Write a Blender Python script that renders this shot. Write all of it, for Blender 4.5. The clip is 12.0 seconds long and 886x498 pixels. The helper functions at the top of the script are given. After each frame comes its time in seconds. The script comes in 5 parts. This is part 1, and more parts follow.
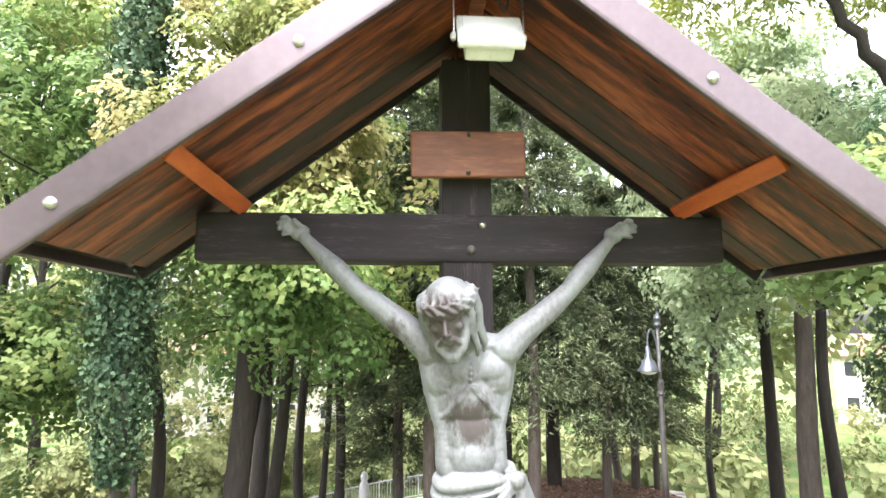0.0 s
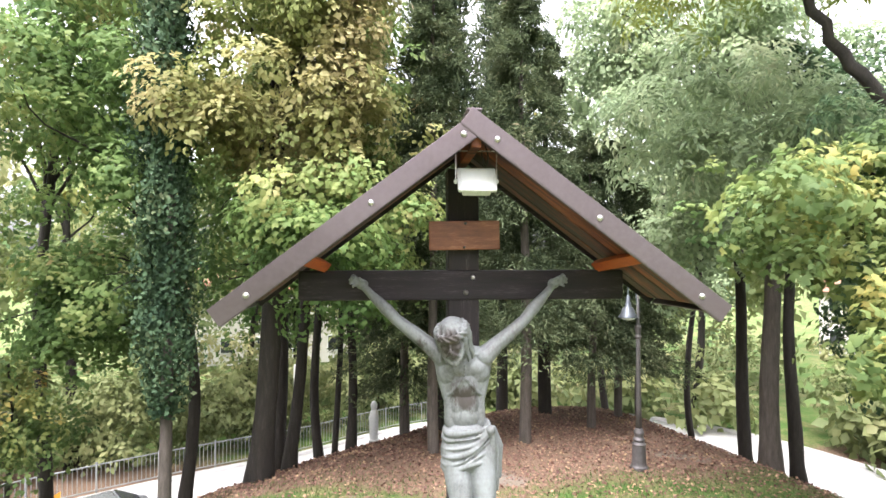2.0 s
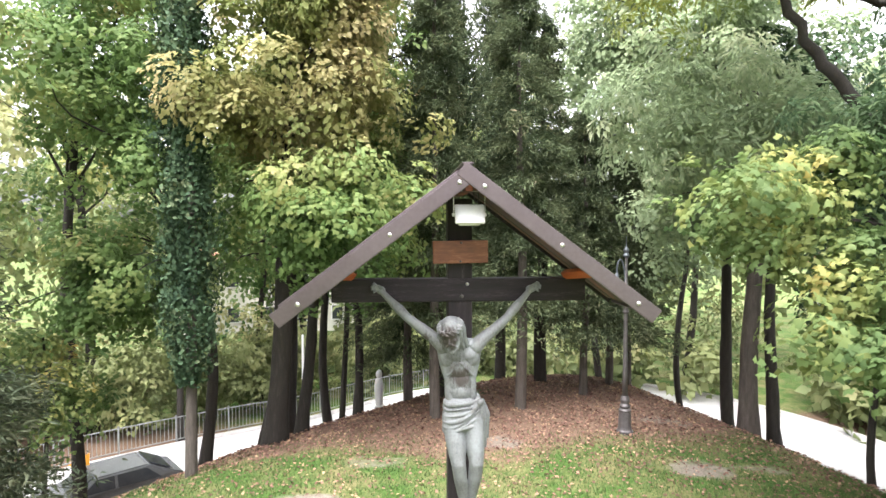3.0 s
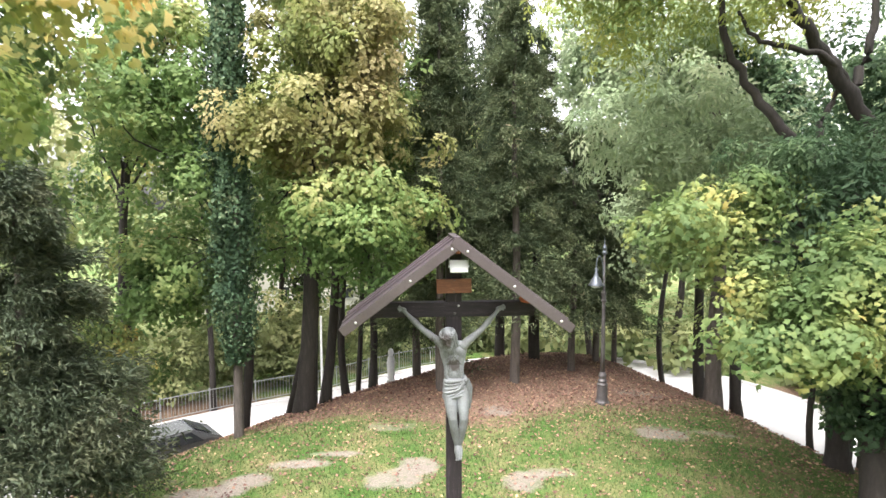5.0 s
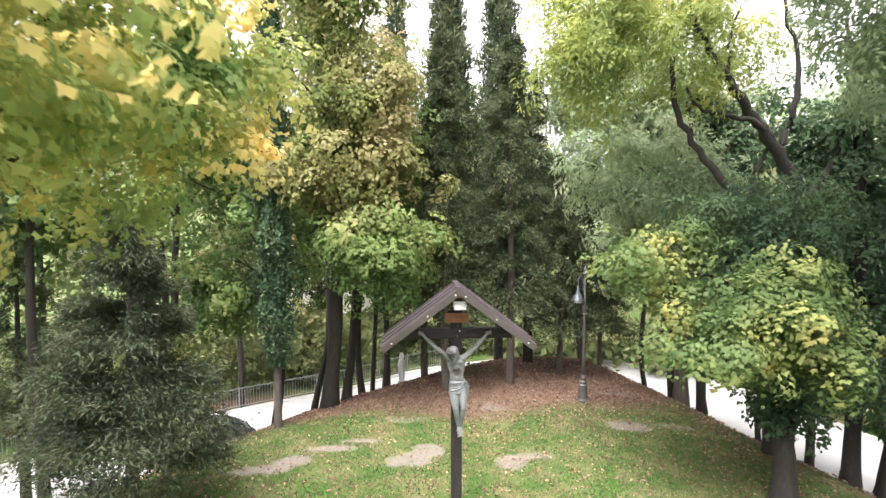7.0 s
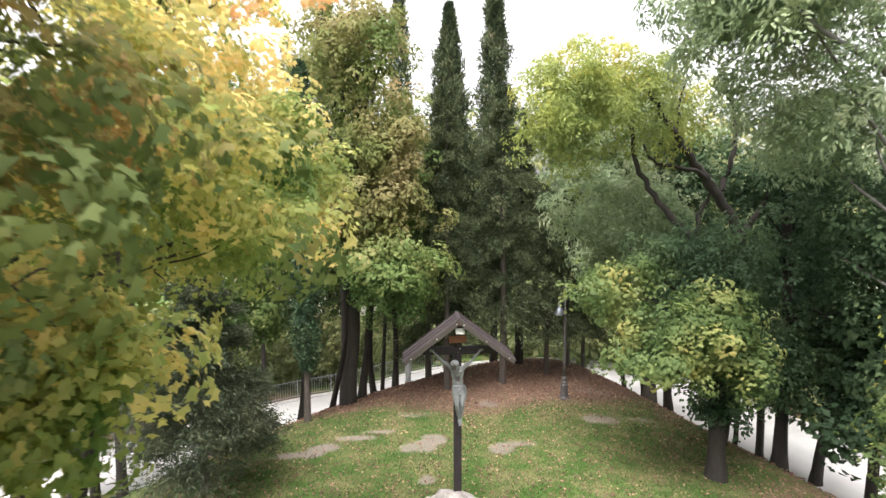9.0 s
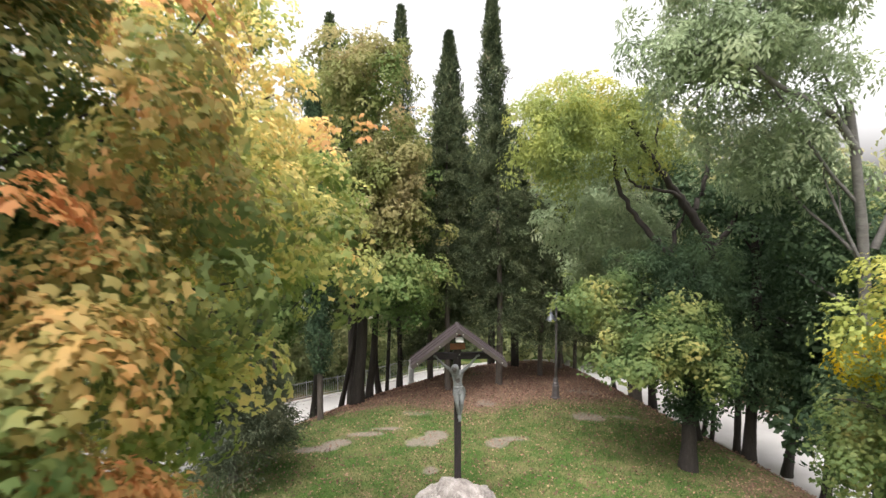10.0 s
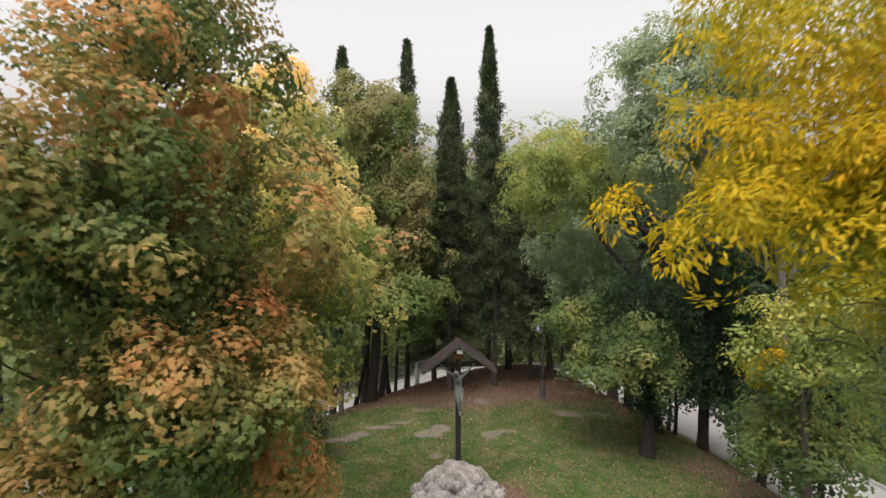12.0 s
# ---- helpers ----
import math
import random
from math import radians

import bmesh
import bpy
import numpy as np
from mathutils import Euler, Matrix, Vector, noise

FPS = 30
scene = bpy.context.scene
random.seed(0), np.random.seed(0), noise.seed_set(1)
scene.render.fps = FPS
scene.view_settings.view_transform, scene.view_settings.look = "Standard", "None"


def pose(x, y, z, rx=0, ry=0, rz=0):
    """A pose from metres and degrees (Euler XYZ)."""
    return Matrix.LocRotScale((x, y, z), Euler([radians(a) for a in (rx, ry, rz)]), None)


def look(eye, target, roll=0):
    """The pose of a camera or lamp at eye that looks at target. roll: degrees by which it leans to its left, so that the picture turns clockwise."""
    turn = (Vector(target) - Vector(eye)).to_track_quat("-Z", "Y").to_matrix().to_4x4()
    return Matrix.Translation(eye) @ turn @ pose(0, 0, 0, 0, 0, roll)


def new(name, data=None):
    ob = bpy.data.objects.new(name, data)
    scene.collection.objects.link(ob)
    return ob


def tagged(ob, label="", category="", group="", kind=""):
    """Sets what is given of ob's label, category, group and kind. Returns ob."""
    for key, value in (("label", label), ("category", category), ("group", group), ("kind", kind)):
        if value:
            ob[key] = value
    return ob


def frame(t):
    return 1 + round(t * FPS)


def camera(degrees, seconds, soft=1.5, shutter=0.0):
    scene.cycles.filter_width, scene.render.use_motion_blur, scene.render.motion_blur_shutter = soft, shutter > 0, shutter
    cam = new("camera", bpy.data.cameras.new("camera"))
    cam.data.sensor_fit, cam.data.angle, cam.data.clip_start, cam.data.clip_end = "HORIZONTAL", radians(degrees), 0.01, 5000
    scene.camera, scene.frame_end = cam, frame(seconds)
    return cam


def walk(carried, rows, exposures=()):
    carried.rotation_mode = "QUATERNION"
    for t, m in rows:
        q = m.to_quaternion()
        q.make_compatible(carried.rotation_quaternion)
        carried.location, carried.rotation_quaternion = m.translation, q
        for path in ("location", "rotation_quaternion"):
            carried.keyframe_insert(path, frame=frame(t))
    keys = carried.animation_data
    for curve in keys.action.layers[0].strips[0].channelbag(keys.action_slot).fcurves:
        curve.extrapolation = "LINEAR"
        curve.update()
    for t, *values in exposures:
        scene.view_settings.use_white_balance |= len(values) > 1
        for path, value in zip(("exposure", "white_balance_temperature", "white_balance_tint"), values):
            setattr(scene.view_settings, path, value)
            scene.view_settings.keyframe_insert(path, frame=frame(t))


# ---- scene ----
cam = camera(73.7, 12.0, shutter=0.5)
PATH = [
    (0, (-0.248, -2.089, 3.168), (-0.097, -0.112, 3.436), -0.2),
    (0.5, (-0.286, -2.363, 3.260), (-0.131, -0.381, 3.480), -0.3),
    (1, (-0.312, -2.680, 3.372), (-0.159, -0.693, 3.534), -0.2),
    (1.5, (-0.341, -3.039, 3.498), (-0.191, -1.046, 3.598), -0.1),
    (2, (-0.376, -3.435, 3.637), (-0.228, -1.441, 3.674), -0.1),
    (2.5, (-0.410, -3.890, 3.783), (-0.264, -1.895, 3.761), -0.1),
    (3, (-0.443, -4.372, 3.954), (-0.299, -2.379, 3.882), -0.1),
    (5, (-0.543, -6.808, 4.736), (-0.421, -4.818, 4.579), -0.2),
    (5.5, (-0.612, -7.518, 4.972), (-0.492, -5.528, 4.810), -0.2),
    (6, (-0.666, -8.285, 5.221), (-0.549, -6.296, 5.057), -0.2),
    (6.5, (-0.721, -9.064, 5.466), (-0.606, -7.074, 5.304), -0.2),
    (7, (-0.772, -9.903, 5.716), (-0.663, -7.912, 5.559), -0.1),
    (9, (-1.097, -13.461, 7.007), (-0.984, -11.472, 6.838), -0.2),
    (9.5, (-1.161, -14.526, 7.353), (-1.049, -12.535, 7.185), -0.4),
    (10, (-1.275, -15.531, 7.686), (-1.160, -13.542, 7.519), -0.3),
    (10.5, (-1.353, -16.614, 8.045), (-1.240, -14.624, 7.880), -0.4),
    (11, (-1.465, -17.683, 8.411), (-1.352, -15.694, 8.245), -0.4),
    (11.5, (-1.555, -18.749, 8.771), (-1.443, -16.759, 8.604), -0.4),
    (12, (-1.630, -19.767, 9.128), (-1.517, -17.778, 8.960), -0.2),
]
walk(cam, [(t, look(eye, target, roll)) for t, eye, target, roll in PATH],
     exposures=[(0, 2.85, 6250, 16), (1.5, 2.34, 6300, 15), (3, 2.15, 6350, 14), (5.5, 2.05, 6450, 14), (7.0, 1.92, 6500, 14), (9.0, 1.42, 6600, 13), (10.5, 0.92, 6750, 14), (12, 0.3, 6800, 12)])

# ---- light ----
world = bpy.data.worlds.new("overcast_sky")
scene.world = world
world.use_nodes = True
wn, wl = world.node_tree.nodes, world.node_tree.links
wn.clear()
sky = wn.new("ShaderNodeTexSky")
sky.sky_type, sky.sun_disc = "NISHITA", False
sky.sun_elevation, sky.sun_rotation = radians(66), radians(209)
sky.air_density, sky.dust_density, sky.ozone_density = 1.0, 6.0, 1.0
grey = wn.new("ShaderNodeHueSaturation")
grey.inputs["Saturation"].default_value = 0.12
bg = wn.new("ShaderNodeBackground")
bg.inputs["Strength"].default_value = 0.24
wo = wn.new("ShaderNodeOutputWorld")
wl.new(sky.outputs[0], grey.inputs["Color"])
wl.new(grey.outputs[0], bg.inputs["Color"])
wl.new(bg.outputs[0], wo.inputs["Surface"])

sun = new("sun", bpy.data.lights.new("sun", "SUN"))
sun.data.energy, sun.data.angle, sun.data.color = 0.6, radians(40), (1.0, 0.97, 0.92)
sun.matrix_world = look((-5, -9, 23), (0, 0, 0))

# ---- helpers of this scene ----
rng = np.random.default_rng(7)


def part(name, bm, material, parent=None, label="", smooth=False):
    me = bpy.data.meshes.new(name)
    bm.to_mesh(me)
    bm.free()
    if smooth:
        me.polygons.foreach_set("use_smooth", [True] * len(me.polygons))
    me.materials.append(material)
    ob = new(name, me)
    ob.parent = parent
    if label:
        tagged(ob, label)
    return ob


def part_np(name, verts, polys, material, parent=None, label="", smooth=False, leaf_tint=None):
    """polys: one array (n, k) of vertex numbers, all of one size."""
    me = bpy.data.meshes.new(name)
    verts, polys = np.asarray(verts, np.float32), np.asarray(polys, np.int32)
    n, k = polys.shape
    me.vertices.add(len(verts))
    me.vertices.foreach_set("co", verts.ravel())
    me.loops.add(n * k)
    me.loops.foreach_set("vertex_index", polys.ravel())
    me.polygons.add(n)
    me.polygons.foreach_set("loop_start", np.arange(0, n * k, k, dtype=np.int32))
    me.update(calc_edges=True)
    if smooth:
        me.polygons.foreach_set("use_smooth", [True] * n)
    if leaf_tint is not None:
        me.attributes.new("leaf_tint", "FLOAT", "POINT").data.foreach_set("value", np.asarray(leaf_tint, np.float32))
    me.materials.append(material)
    ob = new(name, me)
    ob.parent = parent
    if label:
        tagged(ob, label)
    return ob


def thing(name, x=0, y=0, z=0, rz=0, **tags):
    ob = new(name)
    ob.matrix_basis = pose(x, y, z, 0, 0, rz)
    ob.empty_display_size = 0.2
    return tagged(ob, **tags)


def box(sx, sy, sz, m=Matrix(), bevel=0.0):
    bm = bmesh.new()
    bmesh.ops.create_cube(bm, size=1, matrix=Matrix.Diagonal((sx, sy, sz, 1)))
    if bevel:
        bmesh.ops.bevel(bm, geom=bm.edges[:], offset=bevel, segments=2, affect="EDGES", profile=0.6)
    bm.transform(m)
    return bm


def lathe(profile, sides=20, m=Matrix()):
    """A turned shape from (radius, height) rows."""
    bm = bmesh.new()
    rings = []
    for r, z in profile:
        rings.append([bm.verts.new((r * math.cos(2 * math.pi * i / sides), r * math.sin(2 * math.pi * i / sides), z)) for i in range(sides)])
    for a, b in zip(rings, rings[1:]):
        for i in range(sides):
            bm.faces.new((a[i], a[(i + 1) % sides], b[(i + 1) % sides], b[i]))
    bm.faces.new(rings[0][::-1])
    bm.faces.new(rings[-1])
    bm.transform(m)
    return bm


def tube_np(pts, radii, sides=8, wob=0.0):
    """Vertices and quads of a tapered tube along pts."""
    pts, radii = np.asarray(pts, float), np.asarray(radii, float)
    d = np.gradient(pts, axis=0)
    d /= np.linalg.norm(d, axis=1)[:, None] + 1e-9
    ref = np.where(np.abs(d[:, 2:3]) > 0.9, [[1.0, 0, 0]], [[0, 0, 1.0]])
    u = np.cross(d, ref)
    u /= np.linalg.norm(u, axis=1)[:, None]
    v = np.cross(d, u)
    a = np.linspace(0, 2 * np.pi, sides, endpoint=False)
    rr = radii[:, None] * (1 + wob * rng.normal(size=(len(pts), sides)))
    ring = pts[:, None] + rr[..., None] * (np.cos(a)[None, :, None] * u[:, None] + np.sin(a)[None, :, None] * v[:, None])
    n = len(pts)
    i, j = np.meshgrid(np.arange(n - 1), np.arange(sides), indexing="ij")
    k = (j + 1) % sides
    quads = np.stack([i * sides + j, i * sides + k, (i + 1) * sides + k, (i + 1) * sides + j], -1).reshape(-1, 4)
    return ring.reshape(-1, 3), quads


def join_np(pieces):
    vs, fs, n = [], [], 0
    for v, f in pieces:
        vs.append(v)
        fs.append(f + n)
        n += len(v)
    return np.concatenate(vs), np.concatenate(fs)


def bent(a, b, sag=0.0, wander=0.1, n=8):
    """A wandering way from a to b."""
    a, b = np.asarray(a, float), np.asarray(b, float)
    t = np.linspace(0, 1, n)[:, None]
    p = a + (b - a) * t
    length = np.linalg.norm(b - a)
    p[:, 2] += sag * np.sin(np.pi * t[:, 0])
    for f in (1, 2, 3):
        p += wander * length / f / 3 * np.sin(np.pi * f * t) * rng.normal(size=3)
    return p


def lumps(x, y, z=0.0, f=1.0, seed=0):
    """A cheap smooth uneven field of about -1 to 1."""
    r = np.random.default_rng(seed)
    out = 0.0
    for o in range(6):
        k = f * (1.0 + 0.7 * o)
        w = r.normal(size=3)
        w /= np.linalg.norm(w)
        w2 = r.normal(size=3)
        out = out + np.sin(k * (w[0] * x + w[1] * y + w[2] * z) + r.uniform(0, 6) + 1.3 * np.sin(0.6 * k * (w2[0] * x + w2[1] * y + w2[2] * z))) / (1 + 0.5 * o)
    return out / 2.2


# ---- materials ----
def nodes_of(name):
    m = bpy.data.materials.new(name)
    m.use_nodes = True
    nt = m.node_tree
    return m, nt, nt.nodes["Principled BSDF"], nt.nodes["Material Output"]


def ramp_node(nt, stops):
    r = nt.nodes.new("ShaderNodeValToRGB")
    e = r.color_ramp.elements
    while len(e) < len(stops):
        e.new(0.5)
    for k, (p, c) in zip(e, stops):
        k.position, k.color = p, (*c, 1)
    return r


def noise_node(nt, scale, detail=5, rough=0.6, stretch=None, coord="Object"):
    n = nt.nodes.new("ShaderNodeTexNoise")
    n.inputs["Scale"].default_value, n.inputs["Detail"].default_value, n.inputs["Roughness"].default_value = scale, detail, rough
    tc = nt.nodes.new("ShaderNodeTexCoord")
    if stretch:
        mp = nt.nodes.new("ShaderNodeMapping")
        mp.inputs["Scale"].default_value = stretch
        nt.links.new(tc.outputs[coord], mp.inputs["Vector"])
        nt.links.new(mp.outputs[0], n.inputs["Vector"])
    else:
        nt.links.new(tc.outputs[coord], n.inputs["Vector"])
    return n


def bump_to(nt, bsdf, height, strength, distance):
    b = nt.nodes.new("ShaderNodeBump")
    b.inputs["Strength"].default_value, b.inputs["Distance"].default_value = strength, distance
    nt.links.new(height, b.inputs["Height"])
    nt.links.new(b.outputs[0], bsdf.inputs["Normal"])


def surface(name, stops, scale=6, rough=0.7, metal=0.0, stretch=None, bump=0.3, depth=0.005, fine=60, spread=0.15, vary=0.0, detail=6):
    """Two scales of noise: broad stains through the ramp, fine grain in roughness and relief."""
    m, nt, b, _ = nodes_of(name)
    n1 = noise_node(nt, scale, detail, 0.65, stretch)
    n2 = noise_node(nt, fine, 3, 0.6, stretch)
    mix = nt.nodes.new("ShaderNodeMath")
    mix.operation = "MULTIPLY_ADD"
    mix.inputs[1].default_value, mix.inputs[2].default_value = 0.35, 0.0
    add = nt.nodes.new("ShaderNodeMath")
    add.operation = "MULTIPLY_ADD"
    add.inputs[1].default_value = 0.65
    nt.links.new(n2.outputs["Fac"], mix.inputs[0])
    nt.links.new(n1.outputs["Fac"], add.inputs[0])
    nt.links.new(mix.outputs[0], add.inputs[2])
    last = add.outputs[0]
    if vary:
        oi = nt.nodes.new("ShaderNodeObjectInfo")
        v = nt.nodes.new("ShaderNodeMath")
        v.operation = "MULTIPLY_ADD"
        v.inputs[1].default_value = vary
        nt.links.new(oi.outputs["Random"], v.inputs[0])
        sub = nt.nodes.new("ShaderNodeMath")
        sub.operation = "SUBTRACT"
        sub.inputs[1].default_value = vary / 2
        nt.links.new(last, v.inputs[2])
        nt.links.new(v.outputs[0], sub.inputs[0])
        last = sub.outputs[0]
    r = ramp_node(nt, stops)
    nt.links.new(last, r.inputs[0])
    nt.links.new(r.outputs[0], b.inputs["Base Color"])
    rr = nt.nodes.new("ShaderNodeMapRange")
    rr.inputs["To Min"].default_value, rr.inputs["To Max"].default_value = max(0.05, rough - spread), min(1, rough + spread)
    nt.links.new(n2.outputs["Fac"], rr.inputs[0])
    nt.links.new(rr.outputs[0], b.inputs["Roughness"])
    b.inputs["Metallic"].default_value = metal
    bump_to(nt, b, add.outputs[0], bump, depth)
    return m


def foliage(name, stops, patch=0.5, through_light=0.42, rough=0.6, random_share=0.6, tone=0.12, deep=0.98):
    """Leaf colour: every leaf its own shade, and broad patches over the crown."""
    m, nt, b, out = nodes_of(name)
    geo = nt.nodes.new("ShaderNodeNewGeometry")
    n = nt.nodes.new("ShaderNodeTexNoise")
    n.inputs["Scale"].default_value, n.inputs["Detail"].default_value = patch, 3
    nt.links.new(geo.outputs["Position"], n.inputs["Vector"])
    st = nt.nodes.new("ShaderNodeMapRange")
    st.inputs["From Min"].default_value, st.inputs["From Max"].default_value = 0.3, 0.7
    nt.links.new(n.outputs["Fac"], st.inputs[0])
    mx = nt.nodes.new("ShaderNodeMix")
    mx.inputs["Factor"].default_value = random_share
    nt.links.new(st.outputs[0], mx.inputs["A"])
    leaf_tint = nt.nodes.new("ShaderNodeAttribute")
    leaf_tint.attribute_name = "leaf_tint"
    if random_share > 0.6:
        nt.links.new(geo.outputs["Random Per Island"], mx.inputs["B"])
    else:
        nt.links.new(leaf_tint.outputs["Fac"], mx.inputs["B"])
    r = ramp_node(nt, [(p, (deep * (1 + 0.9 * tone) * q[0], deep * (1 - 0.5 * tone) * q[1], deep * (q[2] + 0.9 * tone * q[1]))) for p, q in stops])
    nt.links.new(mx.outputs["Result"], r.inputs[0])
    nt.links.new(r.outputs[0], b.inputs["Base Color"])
    b.inputs["Roughness"].default_value = rough
    b.inputs["Specular IOR Level"].default_value = 0.2
    tr = nt.nodes.new("ShaderNodeBsdfTranslucent")
    br = nt.nodes.new("ShaderNodeHueSaturation")
    br.inputs["Value"].default_value = 1.5
    nt.links.new(r.outputs[0], br.inputs["Color"])
    nt.links.new(br.outputs[0], tr.inputs["Color"])
    ms = nt.nodes.new("ShaderNodeMixShader")
    ms.inputs[0].default_value = through_light
    nt.links.new(b.outputs[0], ms.inputs[1])
    nt.links.new(tr.outputs[0], ms.inputs[2])
    nt.links.new(ms.outputs[0], out.inputs["Surface"])
    return m


bark = surface("dark_bark", [(0.3, (0.010, 0.008, 0.007)), (0.55, (0.026, 0.021, 0.017)), (0.75, (0.06, 0.05, 0.042))], 3, 0.9, stretch=(5, 5, 0.8), bump=0.9, depth=0.03, fine=14)
bark_pale = surface("pale_bark", [(0.3, (0.035, 0.028, 0.023)), (0.55, (0.085, 0.07, 0.06)), (0.75, (0.15, 0.13, 0.11))], 3, 0.9, stretch=(5, 5, 0.8), bump=0.8, depth=0.02, fine=16)
bark_silver = surface("silver_bark", [(0.3, (0.05, 0.047, 0.043)), (0.5, (0.105, 0.10, 0.092)), (0.75, (0.19, 0.185, 0.17))], 2, 0.8, stretch=(1, 1, 3), bump=0.4, depth=0.01, fine=12)
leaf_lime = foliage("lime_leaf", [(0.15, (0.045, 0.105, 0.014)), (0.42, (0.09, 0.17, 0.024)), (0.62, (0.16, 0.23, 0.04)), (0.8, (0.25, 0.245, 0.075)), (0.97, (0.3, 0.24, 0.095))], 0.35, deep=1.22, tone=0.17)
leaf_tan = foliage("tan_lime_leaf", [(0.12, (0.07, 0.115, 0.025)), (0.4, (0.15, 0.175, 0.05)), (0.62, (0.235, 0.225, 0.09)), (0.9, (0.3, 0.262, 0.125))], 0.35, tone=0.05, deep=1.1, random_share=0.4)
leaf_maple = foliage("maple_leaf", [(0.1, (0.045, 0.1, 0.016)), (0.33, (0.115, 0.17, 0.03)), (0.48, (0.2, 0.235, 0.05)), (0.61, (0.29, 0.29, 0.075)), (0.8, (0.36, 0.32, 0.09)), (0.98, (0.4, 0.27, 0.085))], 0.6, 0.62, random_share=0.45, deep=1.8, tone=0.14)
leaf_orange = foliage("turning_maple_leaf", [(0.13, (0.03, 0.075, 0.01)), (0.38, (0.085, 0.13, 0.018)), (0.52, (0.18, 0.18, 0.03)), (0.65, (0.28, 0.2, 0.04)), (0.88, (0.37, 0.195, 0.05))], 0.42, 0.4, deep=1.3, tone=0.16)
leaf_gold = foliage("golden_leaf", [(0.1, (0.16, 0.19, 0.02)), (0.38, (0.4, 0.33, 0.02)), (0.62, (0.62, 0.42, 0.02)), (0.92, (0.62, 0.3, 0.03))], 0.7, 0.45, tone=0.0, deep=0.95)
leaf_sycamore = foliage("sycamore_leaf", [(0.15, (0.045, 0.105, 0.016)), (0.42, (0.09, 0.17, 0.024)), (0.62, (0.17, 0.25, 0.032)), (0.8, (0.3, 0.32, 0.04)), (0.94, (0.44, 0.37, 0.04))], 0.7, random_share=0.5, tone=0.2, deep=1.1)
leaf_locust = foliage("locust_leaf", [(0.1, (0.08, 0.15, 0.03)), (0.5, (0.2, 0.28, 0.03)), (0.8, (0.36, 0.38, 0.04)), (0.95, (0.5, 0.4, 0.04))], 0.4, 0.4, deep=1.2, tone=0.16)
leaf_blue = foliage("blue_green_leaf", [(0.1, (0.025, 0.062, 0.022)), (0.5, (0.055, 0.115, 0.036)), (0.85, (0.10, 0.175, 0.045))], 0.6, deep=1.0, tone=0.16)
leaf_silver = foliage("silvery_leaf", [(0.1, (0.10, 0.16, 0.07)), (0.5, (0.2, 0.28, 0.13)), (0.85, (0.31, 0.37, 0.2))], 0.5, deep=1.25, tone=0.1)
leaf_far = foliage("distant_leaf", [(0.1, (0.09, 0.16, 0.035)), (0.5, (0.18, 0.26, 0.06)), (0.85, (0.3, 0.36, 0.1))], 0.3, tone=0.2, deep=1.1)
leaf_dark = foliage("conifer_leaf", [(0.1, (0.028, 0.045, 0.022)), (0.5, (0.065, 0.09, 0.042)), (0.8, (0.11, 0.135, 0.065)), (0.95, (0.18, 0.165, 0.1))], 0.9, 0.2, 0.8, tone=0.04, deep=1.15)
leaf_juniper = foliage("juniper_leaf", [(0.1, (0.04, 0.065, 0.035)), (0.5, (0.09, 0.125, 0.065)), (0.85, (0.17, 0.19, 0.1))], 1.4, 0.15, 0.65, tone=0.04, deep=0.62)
leaf_ivy = foliage("ivy_leaf", [(0.1, (0.02, 0.05, 0.02)), (0.6, (0.05, 0.1, 0.035)), (0.9, (0.09, 0.13, 0.05))], 1.5, 0.12, 0.75)

timber = surface("weathered_dark_timber", [(0.36, (0.006, 0.004, 0.005)), (0.54, (0.016, 0.010, 0.014)), (0.72, (0.08, 0.06, 0.075))], 2.5, 0.75, stretch=(1, 3, 9), bump=0.5, depth=0.006, fine=20)
timber_post = surface("weathered_dark_post", [(0.36, (0.007, 0.005, 0.006)), (0.54, (0.017, 0.011, 0.013)), (0.72, (0.08, 0.062, 0.07))], 2.5, 0.75, stretch=(9, 9, 0.9), bump=0.5, depth=0.006, fine=20)
plank = surface("stained_roof_plank", [(0.40, (0.012, 0.005, 0.005)), (0.48, (0.05, 0.012, 0.008)), (0.54, (0.17, 0.04, 0.016)), (0.64, (0.36, 0.105, 0.036))], 1.8, 0.55, stretch=(0.8, 6, 1.0), bump=0.3, depth=0.004, fine=12, vary=0.14)
orange_wood = surface("orange_stained_wood", [(0.3, (0.3, 0.06, 0.02)), (0.6, (0.5, 0.12, 0.03)), (0.8, (0.6, 0.18, 0.05))], 5, 0.5, stretch=(4, 1, 4), bump=0.25, depth=0.003)
sign_wood = surface("reddish_board", [(0.3, (0.10, 0.03, 0.014)), (0.52, (0.2, 0.065, 0.028)), (0.68, (0.33, 0.15, 0.075))], 4, 0.5, stretch=(1, 1, 6), bump=0.25, depth=0.003, fine=25)
copper = surface("brown_sheet_metal", [(0.3, (0.10, 0.080, 0.086)), (0.55, (0.13, 0.106, 0.114)), (0.8, (0.165, 0.14, 0.15))], 1.5, 0.4, metal=0.75, bump=0.12, depth=0.004, fine=40)
steel = surface("bolt_steel", [(0.3, (0.45, 0.44, 0.43)), (0.7, (0.65, 0.64, 0.63))], 20, 0.3, metal=1.0, bump=0.1, depth=0.001)
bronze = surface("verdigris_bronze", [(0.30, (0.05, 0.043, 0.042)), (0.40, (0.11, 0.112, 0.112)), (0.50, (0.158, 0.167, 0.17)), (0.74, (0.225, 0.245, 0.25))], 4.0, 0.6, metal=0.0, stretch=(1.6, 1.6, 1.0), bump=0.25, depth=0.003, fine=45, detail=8)


